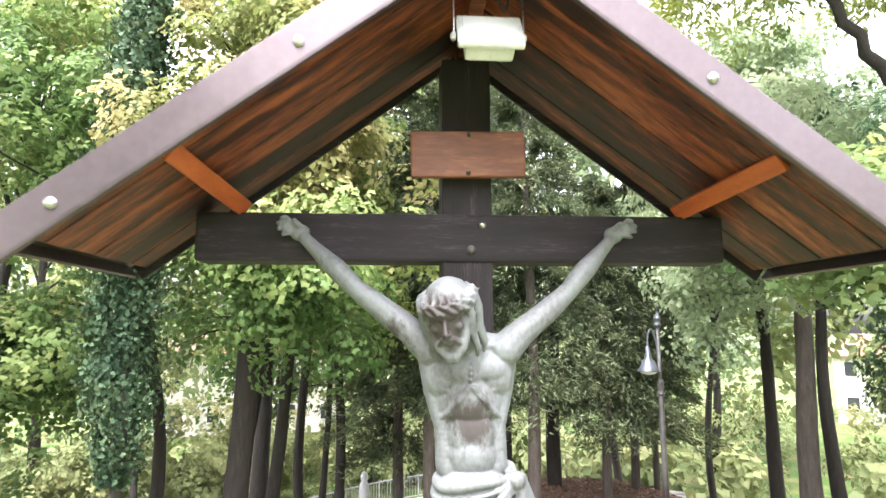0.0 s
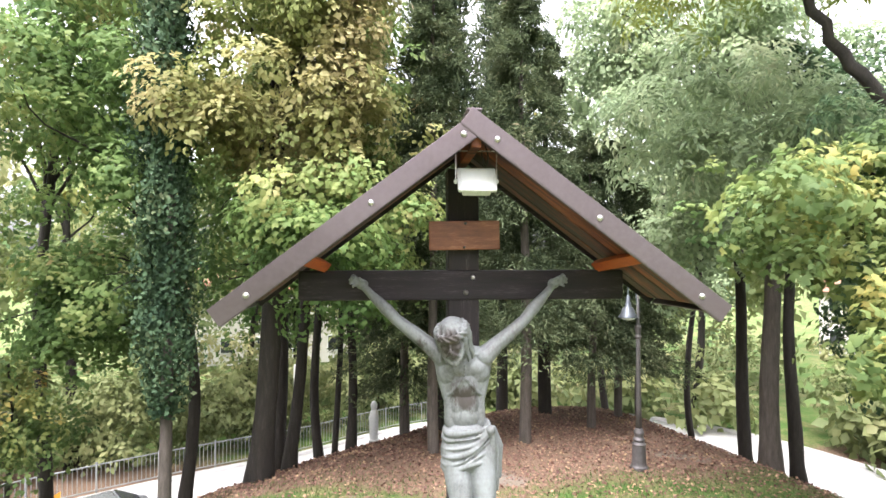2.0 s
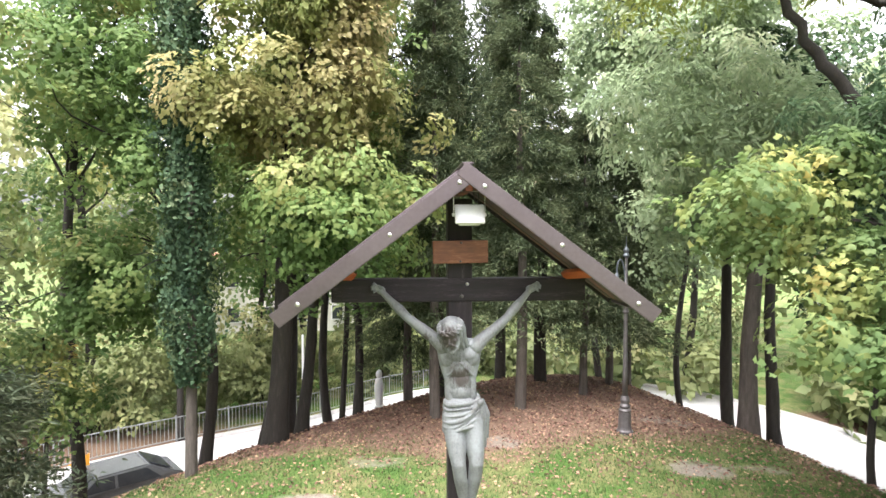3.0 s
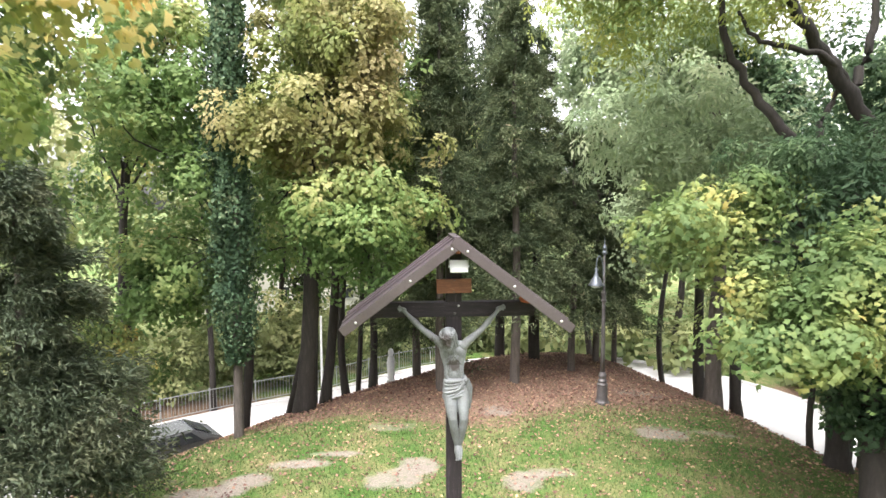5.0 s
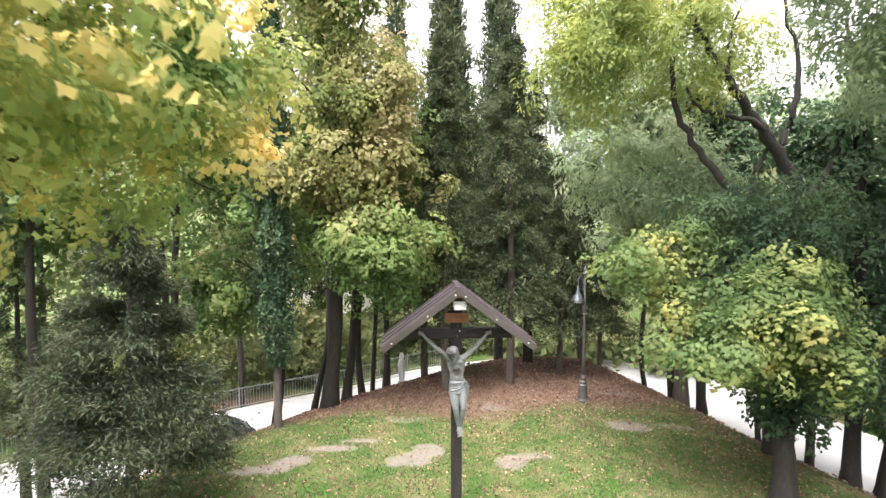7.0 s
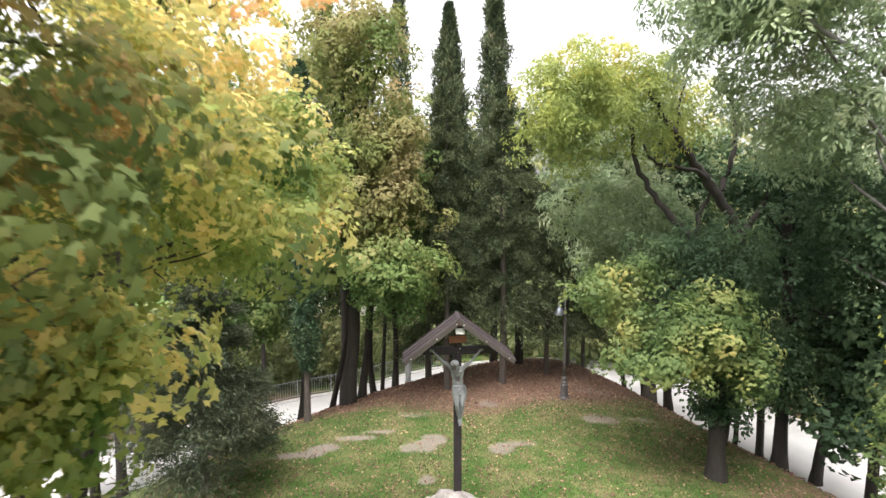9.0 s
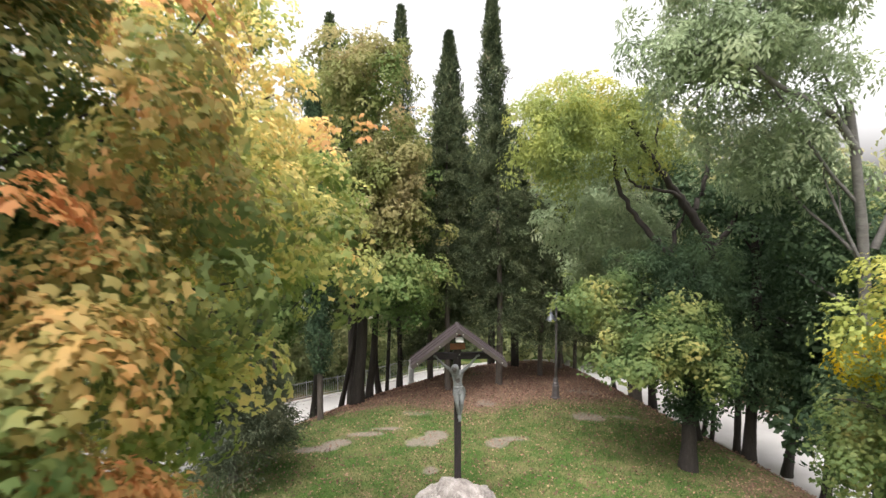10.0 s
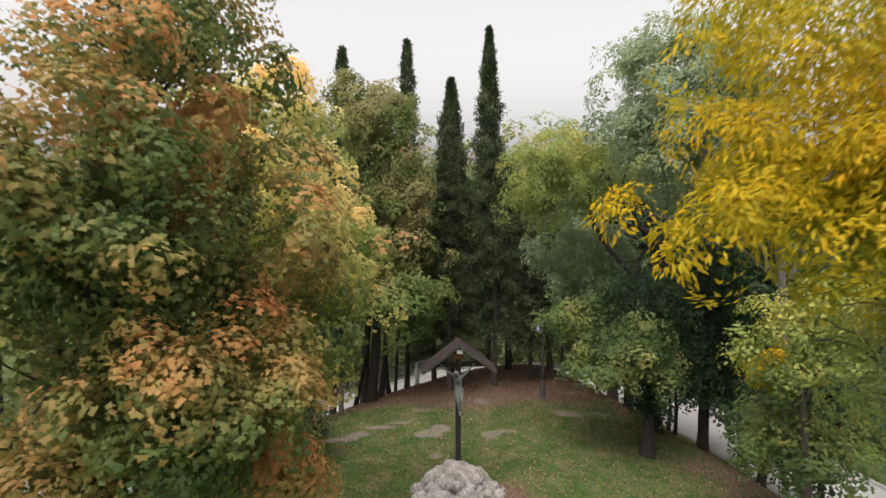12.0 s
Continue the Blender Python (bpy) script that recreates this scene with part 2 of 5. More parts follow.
def stain_and_shade(m, centre, scale, amount=2.6):
    """Brown patina with ragged edges; on the face it also paints in shade."""
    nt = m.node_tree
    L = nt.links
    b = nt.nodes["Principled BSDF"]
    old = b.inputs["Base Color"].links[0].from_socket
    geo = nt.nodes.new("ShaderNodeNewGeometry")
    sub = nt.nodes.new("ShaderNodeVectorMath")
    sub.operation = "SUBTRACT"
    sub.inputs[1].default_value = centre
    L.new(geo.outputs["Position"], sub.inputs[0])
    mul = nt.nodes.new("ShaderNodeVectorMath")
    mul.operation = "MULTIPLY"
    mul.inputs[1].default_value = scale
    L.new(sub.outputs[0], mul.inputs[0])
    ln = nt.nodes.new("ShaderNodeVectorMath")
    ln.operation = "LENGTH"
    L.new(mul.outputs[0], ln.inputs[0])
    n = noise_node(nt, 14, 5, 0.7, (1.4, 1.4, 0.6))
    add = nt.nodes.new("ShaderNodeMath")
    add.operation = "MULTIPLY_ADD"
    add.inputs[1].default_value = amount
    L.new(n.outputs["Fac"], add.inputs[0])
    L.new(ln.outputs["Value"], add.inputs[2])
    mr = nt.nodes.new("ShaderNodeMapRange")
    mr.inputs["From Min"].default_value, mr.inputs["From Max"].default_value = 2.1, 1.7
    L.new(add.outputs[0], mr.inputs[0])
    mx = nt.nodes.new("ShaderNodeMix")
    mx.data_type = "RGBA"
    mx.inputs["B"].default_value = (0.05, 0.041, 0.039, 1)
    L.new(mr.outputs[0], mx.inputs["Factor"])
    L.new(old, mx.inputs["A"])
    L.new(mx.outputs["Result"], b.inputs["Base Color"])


stain_and_shade(bronze, (-0.01, -0.2, 2.87), (8.0, 6.0, 8.5))
# Face: brown patina, with the shade of its recesses painted in
stain_and_shade(bronze, (-0.118, -0.335, 3.19), (11.0, 11.0, 10.0), 2.2)
# Small brown patch on the underside of the -X upper arm
stain_and_shade(bronze, (-0.24, -0.1, 3.15), (8.0, 9.0, 12.0))
white_enamel = surface("white_enamel", [(0.3, (0.66, 0.66, 0.68)), (0.7, (0.8, 0.8, 0.82))], 12, 0.3, bump=0.05, depth=0.001)
lens_glass = surface("frosted_lamp_glass", [(0.3, (0.75, 0.76, 0.78)), (0.7, (0.86, 0.86, 0.88))], 9, 0.15, bump=0.05, depth=0.001)
cable_black = surface("black_cable", [(0.3, (0.015, 0.015, 0.015)), (0.7, (0.04, 0.04, 0.04))], 20, 0.6)
cast_iron = surface("painted_cast_iron", [(0.3, (0.05, 0.045, 0.045)), (0.6, (0.11, 0.10, 0.10)), (0.8, (0.18, 0.165, 0.16))], 6, 0.5, metal=0.3, bump=0.2, depth=0.003)
shade_grey = surface("grey_lamp_shade", [(0.3, (0.09, 0.10, 0.115)), (0.7, (0.16, 0.175, 0.2))], 8, 0.35, metal=0.5, bump=0.1, depth=0.002)
stone = surface("lichen_limestone", [(0.3, (0.10, 0.09, 0.085)), (0.48, (0.25, 0.225, 0.21)), (0.62, (0.4, 0.37, 0.35)), (0.8, (0.62, 0.6, 0.57))], 3.5, 0.9, bump=0.9, depth=0.03, fine=22, vary=0.1)
asphalt = surface("pale_dry_road", [(0.3, (0.42, 0.41, 0.40)), (0.6, (0.52, 0.51, 0.50)), (0.8, (0.6, 0.59, 0.58))], 0.6, 0.85, bump=0.2, depth=0.004, fine=25)
kerb_stone = surface("concrete_kerb", [(0.3, (0.3, 0.29, 0.28)), (0.7, (0.45, 0.44, 0.42))], 4, 0.9, bump=0.3, depth=0.004)
rail_grey = surface("galvanised_rail", [(0.3, (0.2, 0.21, 0.21)), (0.7, (0.34, 0.35, 0.35))], 10, 0.45, metal=0.6, bump=0.1, depth=0.001)
pole_white = surface("white_painted_pole", [(0.3, (0.62, 0.63, 0.63)), (0.7, (0.78, 0.78, 0.78))], 6, 0.5, bump=0.1, depth=0.002)
plaster = surface("cream_plaster", [(0.3, (0.55, 0.52, 0.47)), (0.7, (0.7, 0.68, 0.63))], 1.2, 0.9, bump=0.2, depth=0.005, fine=30)
tile_red = surface("clay_roof_tile", [(0.3, (0.22, 0.09, 0.06)), (0.7, (0.36, 0.17, 0.11))], 3, 0.9, bump=0.4, depth=0.02)
window_dark = surface("dark_window_glass", [(0.3, (0.03, 0.035, 0.04)), (0.7, (0.06, 0.065, 0.07))], 3, 0.12, bump=0.02, depth=0.001)
car_paint = surface("grey_car_paint", [(0.3, (0.10, 0.105, 0.11)), (0.7, (0.15, 0.155, 0.16))], 2, 0.25, bump=0.02, depth=0.001)
rubber = surface("tyre_rubber", [(0.3, (0.015, 0.015, 0.015)), (0.7, (0.035, 0.035, 0.035))], 20, 0.8)
sign_orange = surface("orange_sign_face", [(0.3, (0.7, 0.3, 0.02)), (0.7, (0.8, 0.38, 0.04))], 6, 0.5, bump=0.02, depth=0.001)
grass_mat = foliage("grass_blade", [(0.1, (0.03, 0.075, 0.016)), (0.45, (0.06, 0.125, 0.026)), (0.7, (0.11, 0.16, 0.045)), (0.92, (0.23, 0.22, 0.09))], 0.6, 0.3, random_share=0.7, tone=0.08)
litter_mat = foliage("fallen_leaf", [(0.1, (0.09, 0.055, 0.04)), (0.45, (0.17, 0.11, 0.07)), (0.75, (0.29, 0.21, 0.12)), (0.95, (0.42, 0.36, 0.16))], 0.8, 0.15, 0.7, 0.75, deep=0.9)


def ground_material():
    m, nt, b, _ = nodes_of("mown_grass_with_litter")
    L = nt.links
    fine = noise_node(nt, 22, 6, 0.7)
    broad = noise_node(nt, 0.9, 5, 0.65)
    mid = noise_node(nt, 5, 5, 0.7)

    def attr(name):
        a = nt.nodes.new("ShaderNodeAttribute")
        a.attribute_name = name
        return a.outputs["Fac"]

    def blend(fac, a, b2):
        x = nt.nodes.new("ShaderNodeMix")
        x.data_type = "RGBA"
        L.new(fac, x.inputs["Factor"])
        L.new(a, x.inputs["A"])
        L.new(b2, x.inputs["B"])
        return x.outputs["Result"]

    def rough_edge(mask, amount):
        add = nt.nodes.new("ShaderNodeMath")
        add.operation = "MULTIPLY_ADD"
        add.inputs[1].default_value, add.inputs[2].default_value = amount, -amount / 2
        L.new(mid.outputs["Fac"], add.inputs[0])
        s = nt.nodes.new("ShaderNodeMath")
        s.operation = "ADD"
        L.new(add.outputs[0], s.inputs[0])
        L.new(mask, s.inputs[1])
        mr = nt.nodes.new("ShaderNodeMapRange")
        mr.interpolation_type = "SMOOTHSTEP"
        mr.inputs["From Min"].default_value, mr.inputs["From Max"].default_value = 0.3, 0.7
        L.new(s.outputs[0], mr.inputs[0])
        return mr.outputs[0]

    green = ramp_node(nt, [(0.3, (0.026, 0.055, 0.012)), (0.5, (0.05, 0.1, 0.02)), (0.72, (0.1, 0.145, 0.04))])
    L.new(fine.outputs["Fac"], green.inputs[0])
    dry = ramp_node(nt, [(0.3, (0.11, 0.10, 0.045)), (0.55, (0.2, 0.165, 0.085)), (0.75, (0.32, 0.25, 0.14))])
    L.new(fine.outputs["Fac"], dry.inputs[0])
    brown = ramp_node(nt, [(0.3, (0.075, 0.048, 0.034)), (0.5, (0.15, 0.098, 0.068)), (0.72, (0.26, 0.18, 0.125))])
    L.new(fine.outputs["Fac"], brown.inputs[0])
    sandy = ramp_node(nt, [(0.3, (0.11, 0.095, 0.078)), (0.55, (0.2, 0.172, 0.145)), (0.75, (0.29, 0.255, 0.22))])
    L.new(fine.outputs["Fac"], sandy.inputs[0])
    bm_ = nt.nodes.new("ShaderNodeMapRange")
    bm_.inputs["From Min"].default_value, bm_.inputs["From Max"].default_value = 0.42, 0.66
    bm_.inputs["To Max"].default_value = 0.8
    L.new(broad.outputs["Fac"], bm_.inputs[0])
    c = blend(bm_.outputs[0], green.outputs[0], dry.outputs[0])
    c = blend(rough_edge(attr("litter"), 0.9), c, brown.outputs[0])
    c = blend(rough_edge(attr("sand"), 0.7), c, sandy.outputs[0])
    L.new(c, b.inputs["Base Color"])
    b.inputs["Roughness"].default_value = 0.95
    b.inputs["Specular IOR Level"].default_value = 0.15
    bump_to(nt, b, fine.outputs["Fac"], 0.7, 0.03)
    return m


ground_mat = ground_material()

# ---- ground ----
ROAD = np.array([(-40, -8), (-25, 3.5), (-16, 11.2), (-9.6, 16.4), (-6.1, 18.8), (-3, 20.6), (2, 24.5), (9, 26), (14.3, 22), (16.9, 14.5), (18.2, 7), (19.3, -3), (21, -14), (24, -30)], float)
ROAD_W = 5.2


def smooth_way(pts, n=10):
    """Points along a soft curve through pts."""
    out = []
    p = np.vstack([2 * pts[0] - pts[1], pts, 2 * pts[-1] - pts[-2]])
    for i in range(1, len(p) - 2):
        for t in np.linspace(0, 1, n, endpoint=False):
            out.append(0.5 * (2 * p[i] + (p[i + 1] - p[i - 1]) * t + (2 * p[i - 1] - 5 * p[i] + 4 * p[i + 1] - p[i + 2]) * t * t + (3 * p[i] - p[i - 1] - 3 * p[i + 1] + p[i + 2]) * t ** 3))
    out.append(p[-2])
    return np.array(out)


ROADWAY = smooth_way(ROAD)
LOW = -4.8


def ground_z(x, y):
    x, y = np.asarray(x, float), np.asarray(y, float)
    s = np.maximum(0, np.abs(x - 0.3) - 2.5)
    z = -0.95 - 0.03 * np.maximum(0, y) - 0.012 * s * s
    z = z - 0.057 * np.maximum(0, -0.728 * x + 0.686 * y - 7.9) ** 2 - 0.2 * np.maximum(0, 0.963 * x + 0.268 * y - 11.4) ** 2
    z = z - 0.02 * np.maximum(0, y - 15) ** 2 - 0.01 * np.maximum(0, -4 - y) ** 2
    z = LOW + 0.6 * np.logaddexp(0, np.maximum(-60, (z - LOW) / 0.6))
    z = z + 0.035 * lumps(x, y, 0, 0.9, 3) + 0.012 * lumps(x, y, 0, 4.0, 4)
    d = np.full(x.shape, 1e9)
    for px, py in ROADWAY:
        d = np.minimum(d, np.hypot(x - px, y - py))
    f = np.clip((d - ROAD_W / 2 - 0.1) / 1.2, 0, 1)
    f = f * f * (3 - 2 * f)
    return (LOW - 0.12) * (1 - f) + z * f


def gz(x, y):
    return float(ground_z(np.array([x]), np.array([y]))[0])


SAND = [(-4.8, 5.15, 0.65, 0.3, 1.0), (-4.1, 5.6, 0.6, 0.3, 1.0), (-3.0, 6.25, 0.75, 0.26, 1.0), (-2.1, 6.75, 0.65, 0.2, 1.0), (-0.35, 6.1, 0.4, 0.45, 0.85), (-0.85, 5.4, 0.45, 0.4, 0.8), (1.9, 5.2, 0.4, 0.4, 0.8),
        (2.5, 5.5, 0.5, 0.38, 0.78), (6.1, 7.7, 0.8, 0.5, 0.85), (7.4, 8.1, 0.8, 0.3, 0.65), (2.1, 9.6, 0.6, 0.45, 0.75), (-0.62, 2.9, 0.28, 0.36, 0.9), (6.8, 11.6, 0.9, 0.5, 0.65), (-1.2, 8.5, 0.7, 0.3, 0.6)]


def ground_masks(x, y):
    wob = 0.35 * lumps(x, y, 0, 2.2, 11)
    sand = np.zeros_like(x)
    for cx, cy, rx, ry, k in SAND:
        q = ((x - cx) / rx) ** 2 + ((y - cy) / ry) ** 2
        sand = np.maximum(sand, np.clip(1.18 - 0.6 * np.sqrt(q) + wob, 0, 0.78) * k)
    edge = 9.4 + 0.9 * lumps(x, y, 0, 0.8, 12) + 0.02 * (x - 1) ** 2
    litter = np.clip((y - edge) / 4.0 + 0.5, 0, 1) * np.clip((24 - y) / 4, 0, 1)
    side = np.clip((np.abs(x - 0.3) - 6.5) / 4, 0, 0.6) * (0.6 + 0.4 * lumps(x, y, 0, 0.7, 13)) * (np.abs(x) < 13)
    near_rock = np.clip(1.1 - np.hypot(x - 1.4, y + 0.6) / 1.6, 0, 0.7)
    litter = np.maximum(np.maximum(litter, side), near_rock)
    return sand, litter


def build_ground():
    far = np.cumsum(1.35 ** np.arange(1, 18))
    gx = np.concatenate([-22 - far[::-1], np.arange(-22, 22.01, 0.22), 22 + far])
    gy = np.concatenate([-24 - far[::-1], np.arange(-24, -3, 0.6), np.arange(-3, 15, 0.16), np.arange(15, 32.01, 0.4), 32 + far])
    X, Y = np.meshgrid(gx, gy)
    Z = ground_z(X, Y)
    h, w = X.shape
    i, j = np.meshgrid(np.arange(h - 1), np.arange(w - 1), indexing="ij")
    q = np.stack([i * w + j, i * w + j + 1, (i + 1) * w + j + 1, (i + 1) * w + j], -1).reshape(-1, 4)
    ob = part_np("ground", np.stack([X, Y, Z], -1).reshape(-1, 3), q, ground_mat, smooth=True)
    s, l = ground_masks(X, Y)
    for name, v in (("sand", s), ("litter", l)):
        a = ob.data.attributes.new(name, "FLOAT", "POINT")
        a.data.foreach_set("value", v.astype(np.float32).ravel())
    tagged(ob, "grassy knoll with bare sandy patches and fallen brown leaves", "ground", kind="structure")


build_ground()


def strip(name, way, off_a, off_b, z, thick, material):
    d = np.gradient(way, axis=0)
    d /= np.linalg.norm(d, axis=1)[:, None]
    nrm = np.stack([-d[:, 1], d[:, 0]], 1)
    a, b = way + nrm * off_a, way + nrm * off_b
    n = len(way)
    top = lambda p, zz: np.column_stack([p, np.full(n, zz)])
    v = np.concatenate([top(a, z), top(b, z), top(b, z - thick), top(a, z - thick)])
    q = []
    for k in range(4):
        k2 = (k + 1) % 4
        q += [(k * n + i, k2 * n + i, k2 * n + i + 1, k * n + i + 1) for i in range(n - 1)]
    return part_np(name, v, np.array(q)[:, ::-1], material)


tagged(strip("road", ROADWAY, -ROAD_W / 2, ROAD_W / 2, LOW, 0.3, asphalt), "pale dry asphalt road curving round the knoll", "road", kind="structure")
tagged(strip("kerb", ROADWAY, ROAD_W / 2, ROAD_W / 2 + 0.18, LOW + 0.13, 0.4, kerb_stone), "low grey concrete kerb along the road", "kerb", kind="structure")

# ---- leaves and trees ----
LEAF_SIMPLE = (np.array([(0, 0, 0), (0.36, 0.45, 0.10), (0, 1, -0.08), (-0.36, 0.45, 0.10)], float), np.array([(0, 1, 2), (0, 2, 3)]))
LEAF_NARROW = (np.array([(0, 0, 0), (0.17, 0.45, 0.05), (0, 1, -0.1), (-0.17, 0.45, 0.05)], float), np.array([(0, 1, 2), (0, 2, 3)]))
LEAF_TUFT = (np.array([(0, 0, 0), (0.10, 0.35, 0.1), (0.03, 1, 0), (-0.10, 0.4, 0.1)], float), np.array([(0, 1, 2), (0, 2, 3)]))


def lobed():
    tips = [(-112, 0.72), (-58, 1.0), (-24, 0.66), (4, 1.12), (34, 0.7), (72, 1.0)]
    v = [(0, 0.42, 0.05)] + [(0.6 * r * math.sin(radians(a)), 0.45 + 0.6 * r * math.cos(radians(a)), -0.12 * r * r) for a, r in tips]
    f = [(0, i + 1, i) for i in range(1, len(tips))]
    return np.array(v, float), np.array(f)


LEAF_LOBED = lobed()


def scatter_leaves(pos, normal, along, size, template):
    """One small mesh for each leaf, laid out in arrays."""
    tv, tf = template
    n = normal / (np.linalg.norm(normal, axis=1)[:, None] + 1e-9)
    a = along - (along * n).sum(1)[:, None] * n
    a /= np.linalg.norm(a, axis=1)[:, None] + 1e-9
    s = np.cross(a, n)
    curl = rng.uniform(0.3, 2.2, len(pos))[:, None, None]
    v = pos[:, None] + size[:, None, None] * (tv[None, :, 0:1] * s[:, None] + tv[None, :, 1:2] * a[:, None] + curl * tv[None, :, 2:3] * n[:, None])
    f = tf[None] + (np.arange(len(pos)) * len(tv))[:, None, None]
    return v.reshape(-1, 3), f.reshape(-1, tf.shape[1])


def clump_centres(centre, radii, n, bough=0.85, fill=0.5, seed=0):
    """Sprays of a crown made of many boughs with shaded gaps between: places, and the way each spray faces."""
    r = np.random.default_rng(seed)
    centre, radii = np.asarray(centre, float), np.asarray(radii, float)
    mean = float(np.prod(radii)) ** (1 / 3)
    k = int(np.clip(10 + 11.0 * (mean / bough) ** 1.5, 12, 130))
    d = r.normal(size=(k, 3))
    d[:, 2] += 0.15
    d /= np.linalg.norm(d, axis=1)[:, None]
    lobes = d * (r.uniform(0.12, 0.9, k) ** 0.6)[:, None]
    size = bough * r.uniform(0.55, 1.25, k) * (1.15 - 0.35 * np.linalg.norm(lobes, axis=1))
    lobes = centre + lobes * (radii - 0.45 * bough).clip(0.2) * (1 + 0.12 * r.normal(size=(k, 1)))
    j = r.choice(k, n, p=size ** 2 / np.sum(size ** 2))
    out = (lobes[j] - centre) / radii
    e = r.normal(size=(n, 3))
    e /= np.linalg.norm(e, axis=1)[:, None]
    e += 0.55 * out + np.array([0, 0, 0.5])
    e /= np.linalg.norm(e, axis=1)[:, None]
    reach = r.uniform(fill ** 2, 1, n) ** 0.5
    pos = lobes[j] + e * (size[j] * reach)[:, None] * np.array([1.1, 1.1, 0.85])
    tone = r.normal(size=k)[j]
    return pos, e + np.array([0, 0, 0.35]), tone


def leaf_cloud(sprays, mid, radii, per, clump, size, template, droop=0.5):
    """Leaves of each spray, overlapping like shingles and hanging at its rim."""
    centres, axis, tone = sprays
    m = len(centres)
    out = (centres - mid) / radii
    reach = np.clip(np.linalg.norm(out, axis=1)[:, None], 0.01, 1.1)
    axis = axis / np.linalg.norm(axis, axis=1)[:, None] + 0.18 * rng.normal(size=(m, 3))
    axis /= np.linalg.norm(axis, axis=1)[:, None]
    u = np.cross(axis, rng.normal(size=(m, 3)))
    u /= np.linalg.norm(u, axis=1)[:, None]
    v = np.cross(axis, u)
    scale = clump * rng.uniform(0.6, 1.4, m)
    ang = rng.uniform(0, 2 * np.pi, (m, per))
    rad = np.sqrt(rng.uniform(0, 1, (m, per)))
    th = 0.1 * rng.normal(size=(m, per)) - droop * rad ** 2
    direction = np.cos(ang)[..., None] * u[:, None] + np.sin(ang)[..., None] * v[:, None]
    pos = centres[:, None] + scale[:, None, None] * (rad[..., None] * direction + th[..., None] * axis[:, None])
    nrm = axis[:, None] + 0.45 * direction * rad[..., None] + 0.2 * rng.normal(size=(m, per, 3))
    alg = direction + 0.35 * axis[:, None] * (0.6 - rad[..., None]) + np.array([0, 0, -0.5]) + 0.35 * rng.normal(size=(m, per, 3))
    sz = size * rng.uniform(0.6, 1.25, (m, per))
    # Ramp place rises outward and upward: turned on autumn trees, paler on green ones
    leaf_tint = 0.30 * reach + 0.15 * rad + 0.10 * tone[:, None] + 0.05 * rng.normal(size=(m, 1)) + 0.05 * rng.normal(size=(m, per)) + 0.24 * (out[:, 2:3]).clip(-1, 1) + 0.04
    v, f = scatter_leaves(pos.reshape(-1, 3), nrm.reshape(-1, 3), alg.reshape(-1, 3), sz.ravel(), template)
    return v, f, np.repeat(np.clip(leaf_tint, 0, 1).ravel(), len(template[0]))


def join_clouds(clouds):
    v, f = join_np([q[:2] for q in clouds])
    return v, f, np.concatenate([q[2] for q in clouds])


def trunk_part(tree, base, top, r0, r1, material, limbs=(), lean=0.04, flare=1.35, limb_r=0.4):
    way = bent(base, top, 0, lean, 24)
    t = np.linspace(0, 1, 24)
    rad = r0 + (r1 - r0) * t
    rad[0] *= flare
    rad[1] *= 1 + (flare - 1) * 0.3
    way[0, 2] -= 0.15
    part_np("trunk", *tube_np(way, rad, 12, 0.05), material, tree, smooth=True)
    if len(limbs):
        for e in limbs:
            pieces = []
            e = np.asarray(e, float)
            k = int(np.clip((0.25 + 0.5 * (e[2] - base[2]) / max(0.1, top[2] - base[2])) * 23, 5, 22))
            pts = bent(way[k], e, 0.12 * np.linalg.norm(e - way[k]), 0.12, 9)
            rr = np.linspace(rad[k] * limb_r, 0.012, 9)
            pieces.append(tube_np(pts, rr, 6, 0.05))
            for _ in range(2):
                j = rng.integers(3, 6)
                e2 = pts[j] + (e - way[k]) * 0.22 + rng.normal(size=3) * 0.12 * np.linalg.norm(e - way[k])
                pieces.append(tube_np(bent(pts[j], e2, 0.05, 0.15, 6), np.linspace(rr[j] * 0.6, 0.008, 6), 5))
            part_np("branch", *join_np(pieces), material, tree, smooth=True)


def broad_tree(base, trunk_top, r0, crowns, material, label, category="tree", r1=None, n_limbs=14, seed=1, lean=0.04, group="", limb_r=0.4, bough=0.85, full=1.25):
    """crowns: rows of centre, radii, clumps, leaves each, clump radius, leaf size, template, leaf material."""
    bx, by = base
    bz = gz(bx, by)
    tree = thing("tree", bx, by, bz, label=label, category=category, group=group)
    off = np.array([bx, by, bz])
    limbs, clouds = [], {}
    for k, (c, rd, n, per, cr, size, tmpl, lm) in enumerate(crowns):
        cs, ax, tone = clump_centres(c, rd, int(n * full), bough, seed=seed * 10 + k)
        cs = cs - off
        pick = rng.choice(len(cs), min(len(cs), -(-n_limbs // len(crowns))), replace=False)
        limbs += [cs[i] for i in pick]
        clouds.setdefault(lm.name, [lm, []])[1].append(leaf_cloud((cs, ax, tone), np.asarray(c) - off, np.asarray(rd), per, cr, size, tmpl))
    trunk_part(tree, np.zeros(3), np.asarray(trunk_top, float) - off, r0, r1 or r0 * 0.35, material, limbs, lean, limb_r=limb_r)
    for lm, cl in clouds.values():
        v, f, leaf_tint = join_clouds(cl)
        part_np("crown", v, f, lm, tree, leaf_tint=leaf_tint)
    return tree


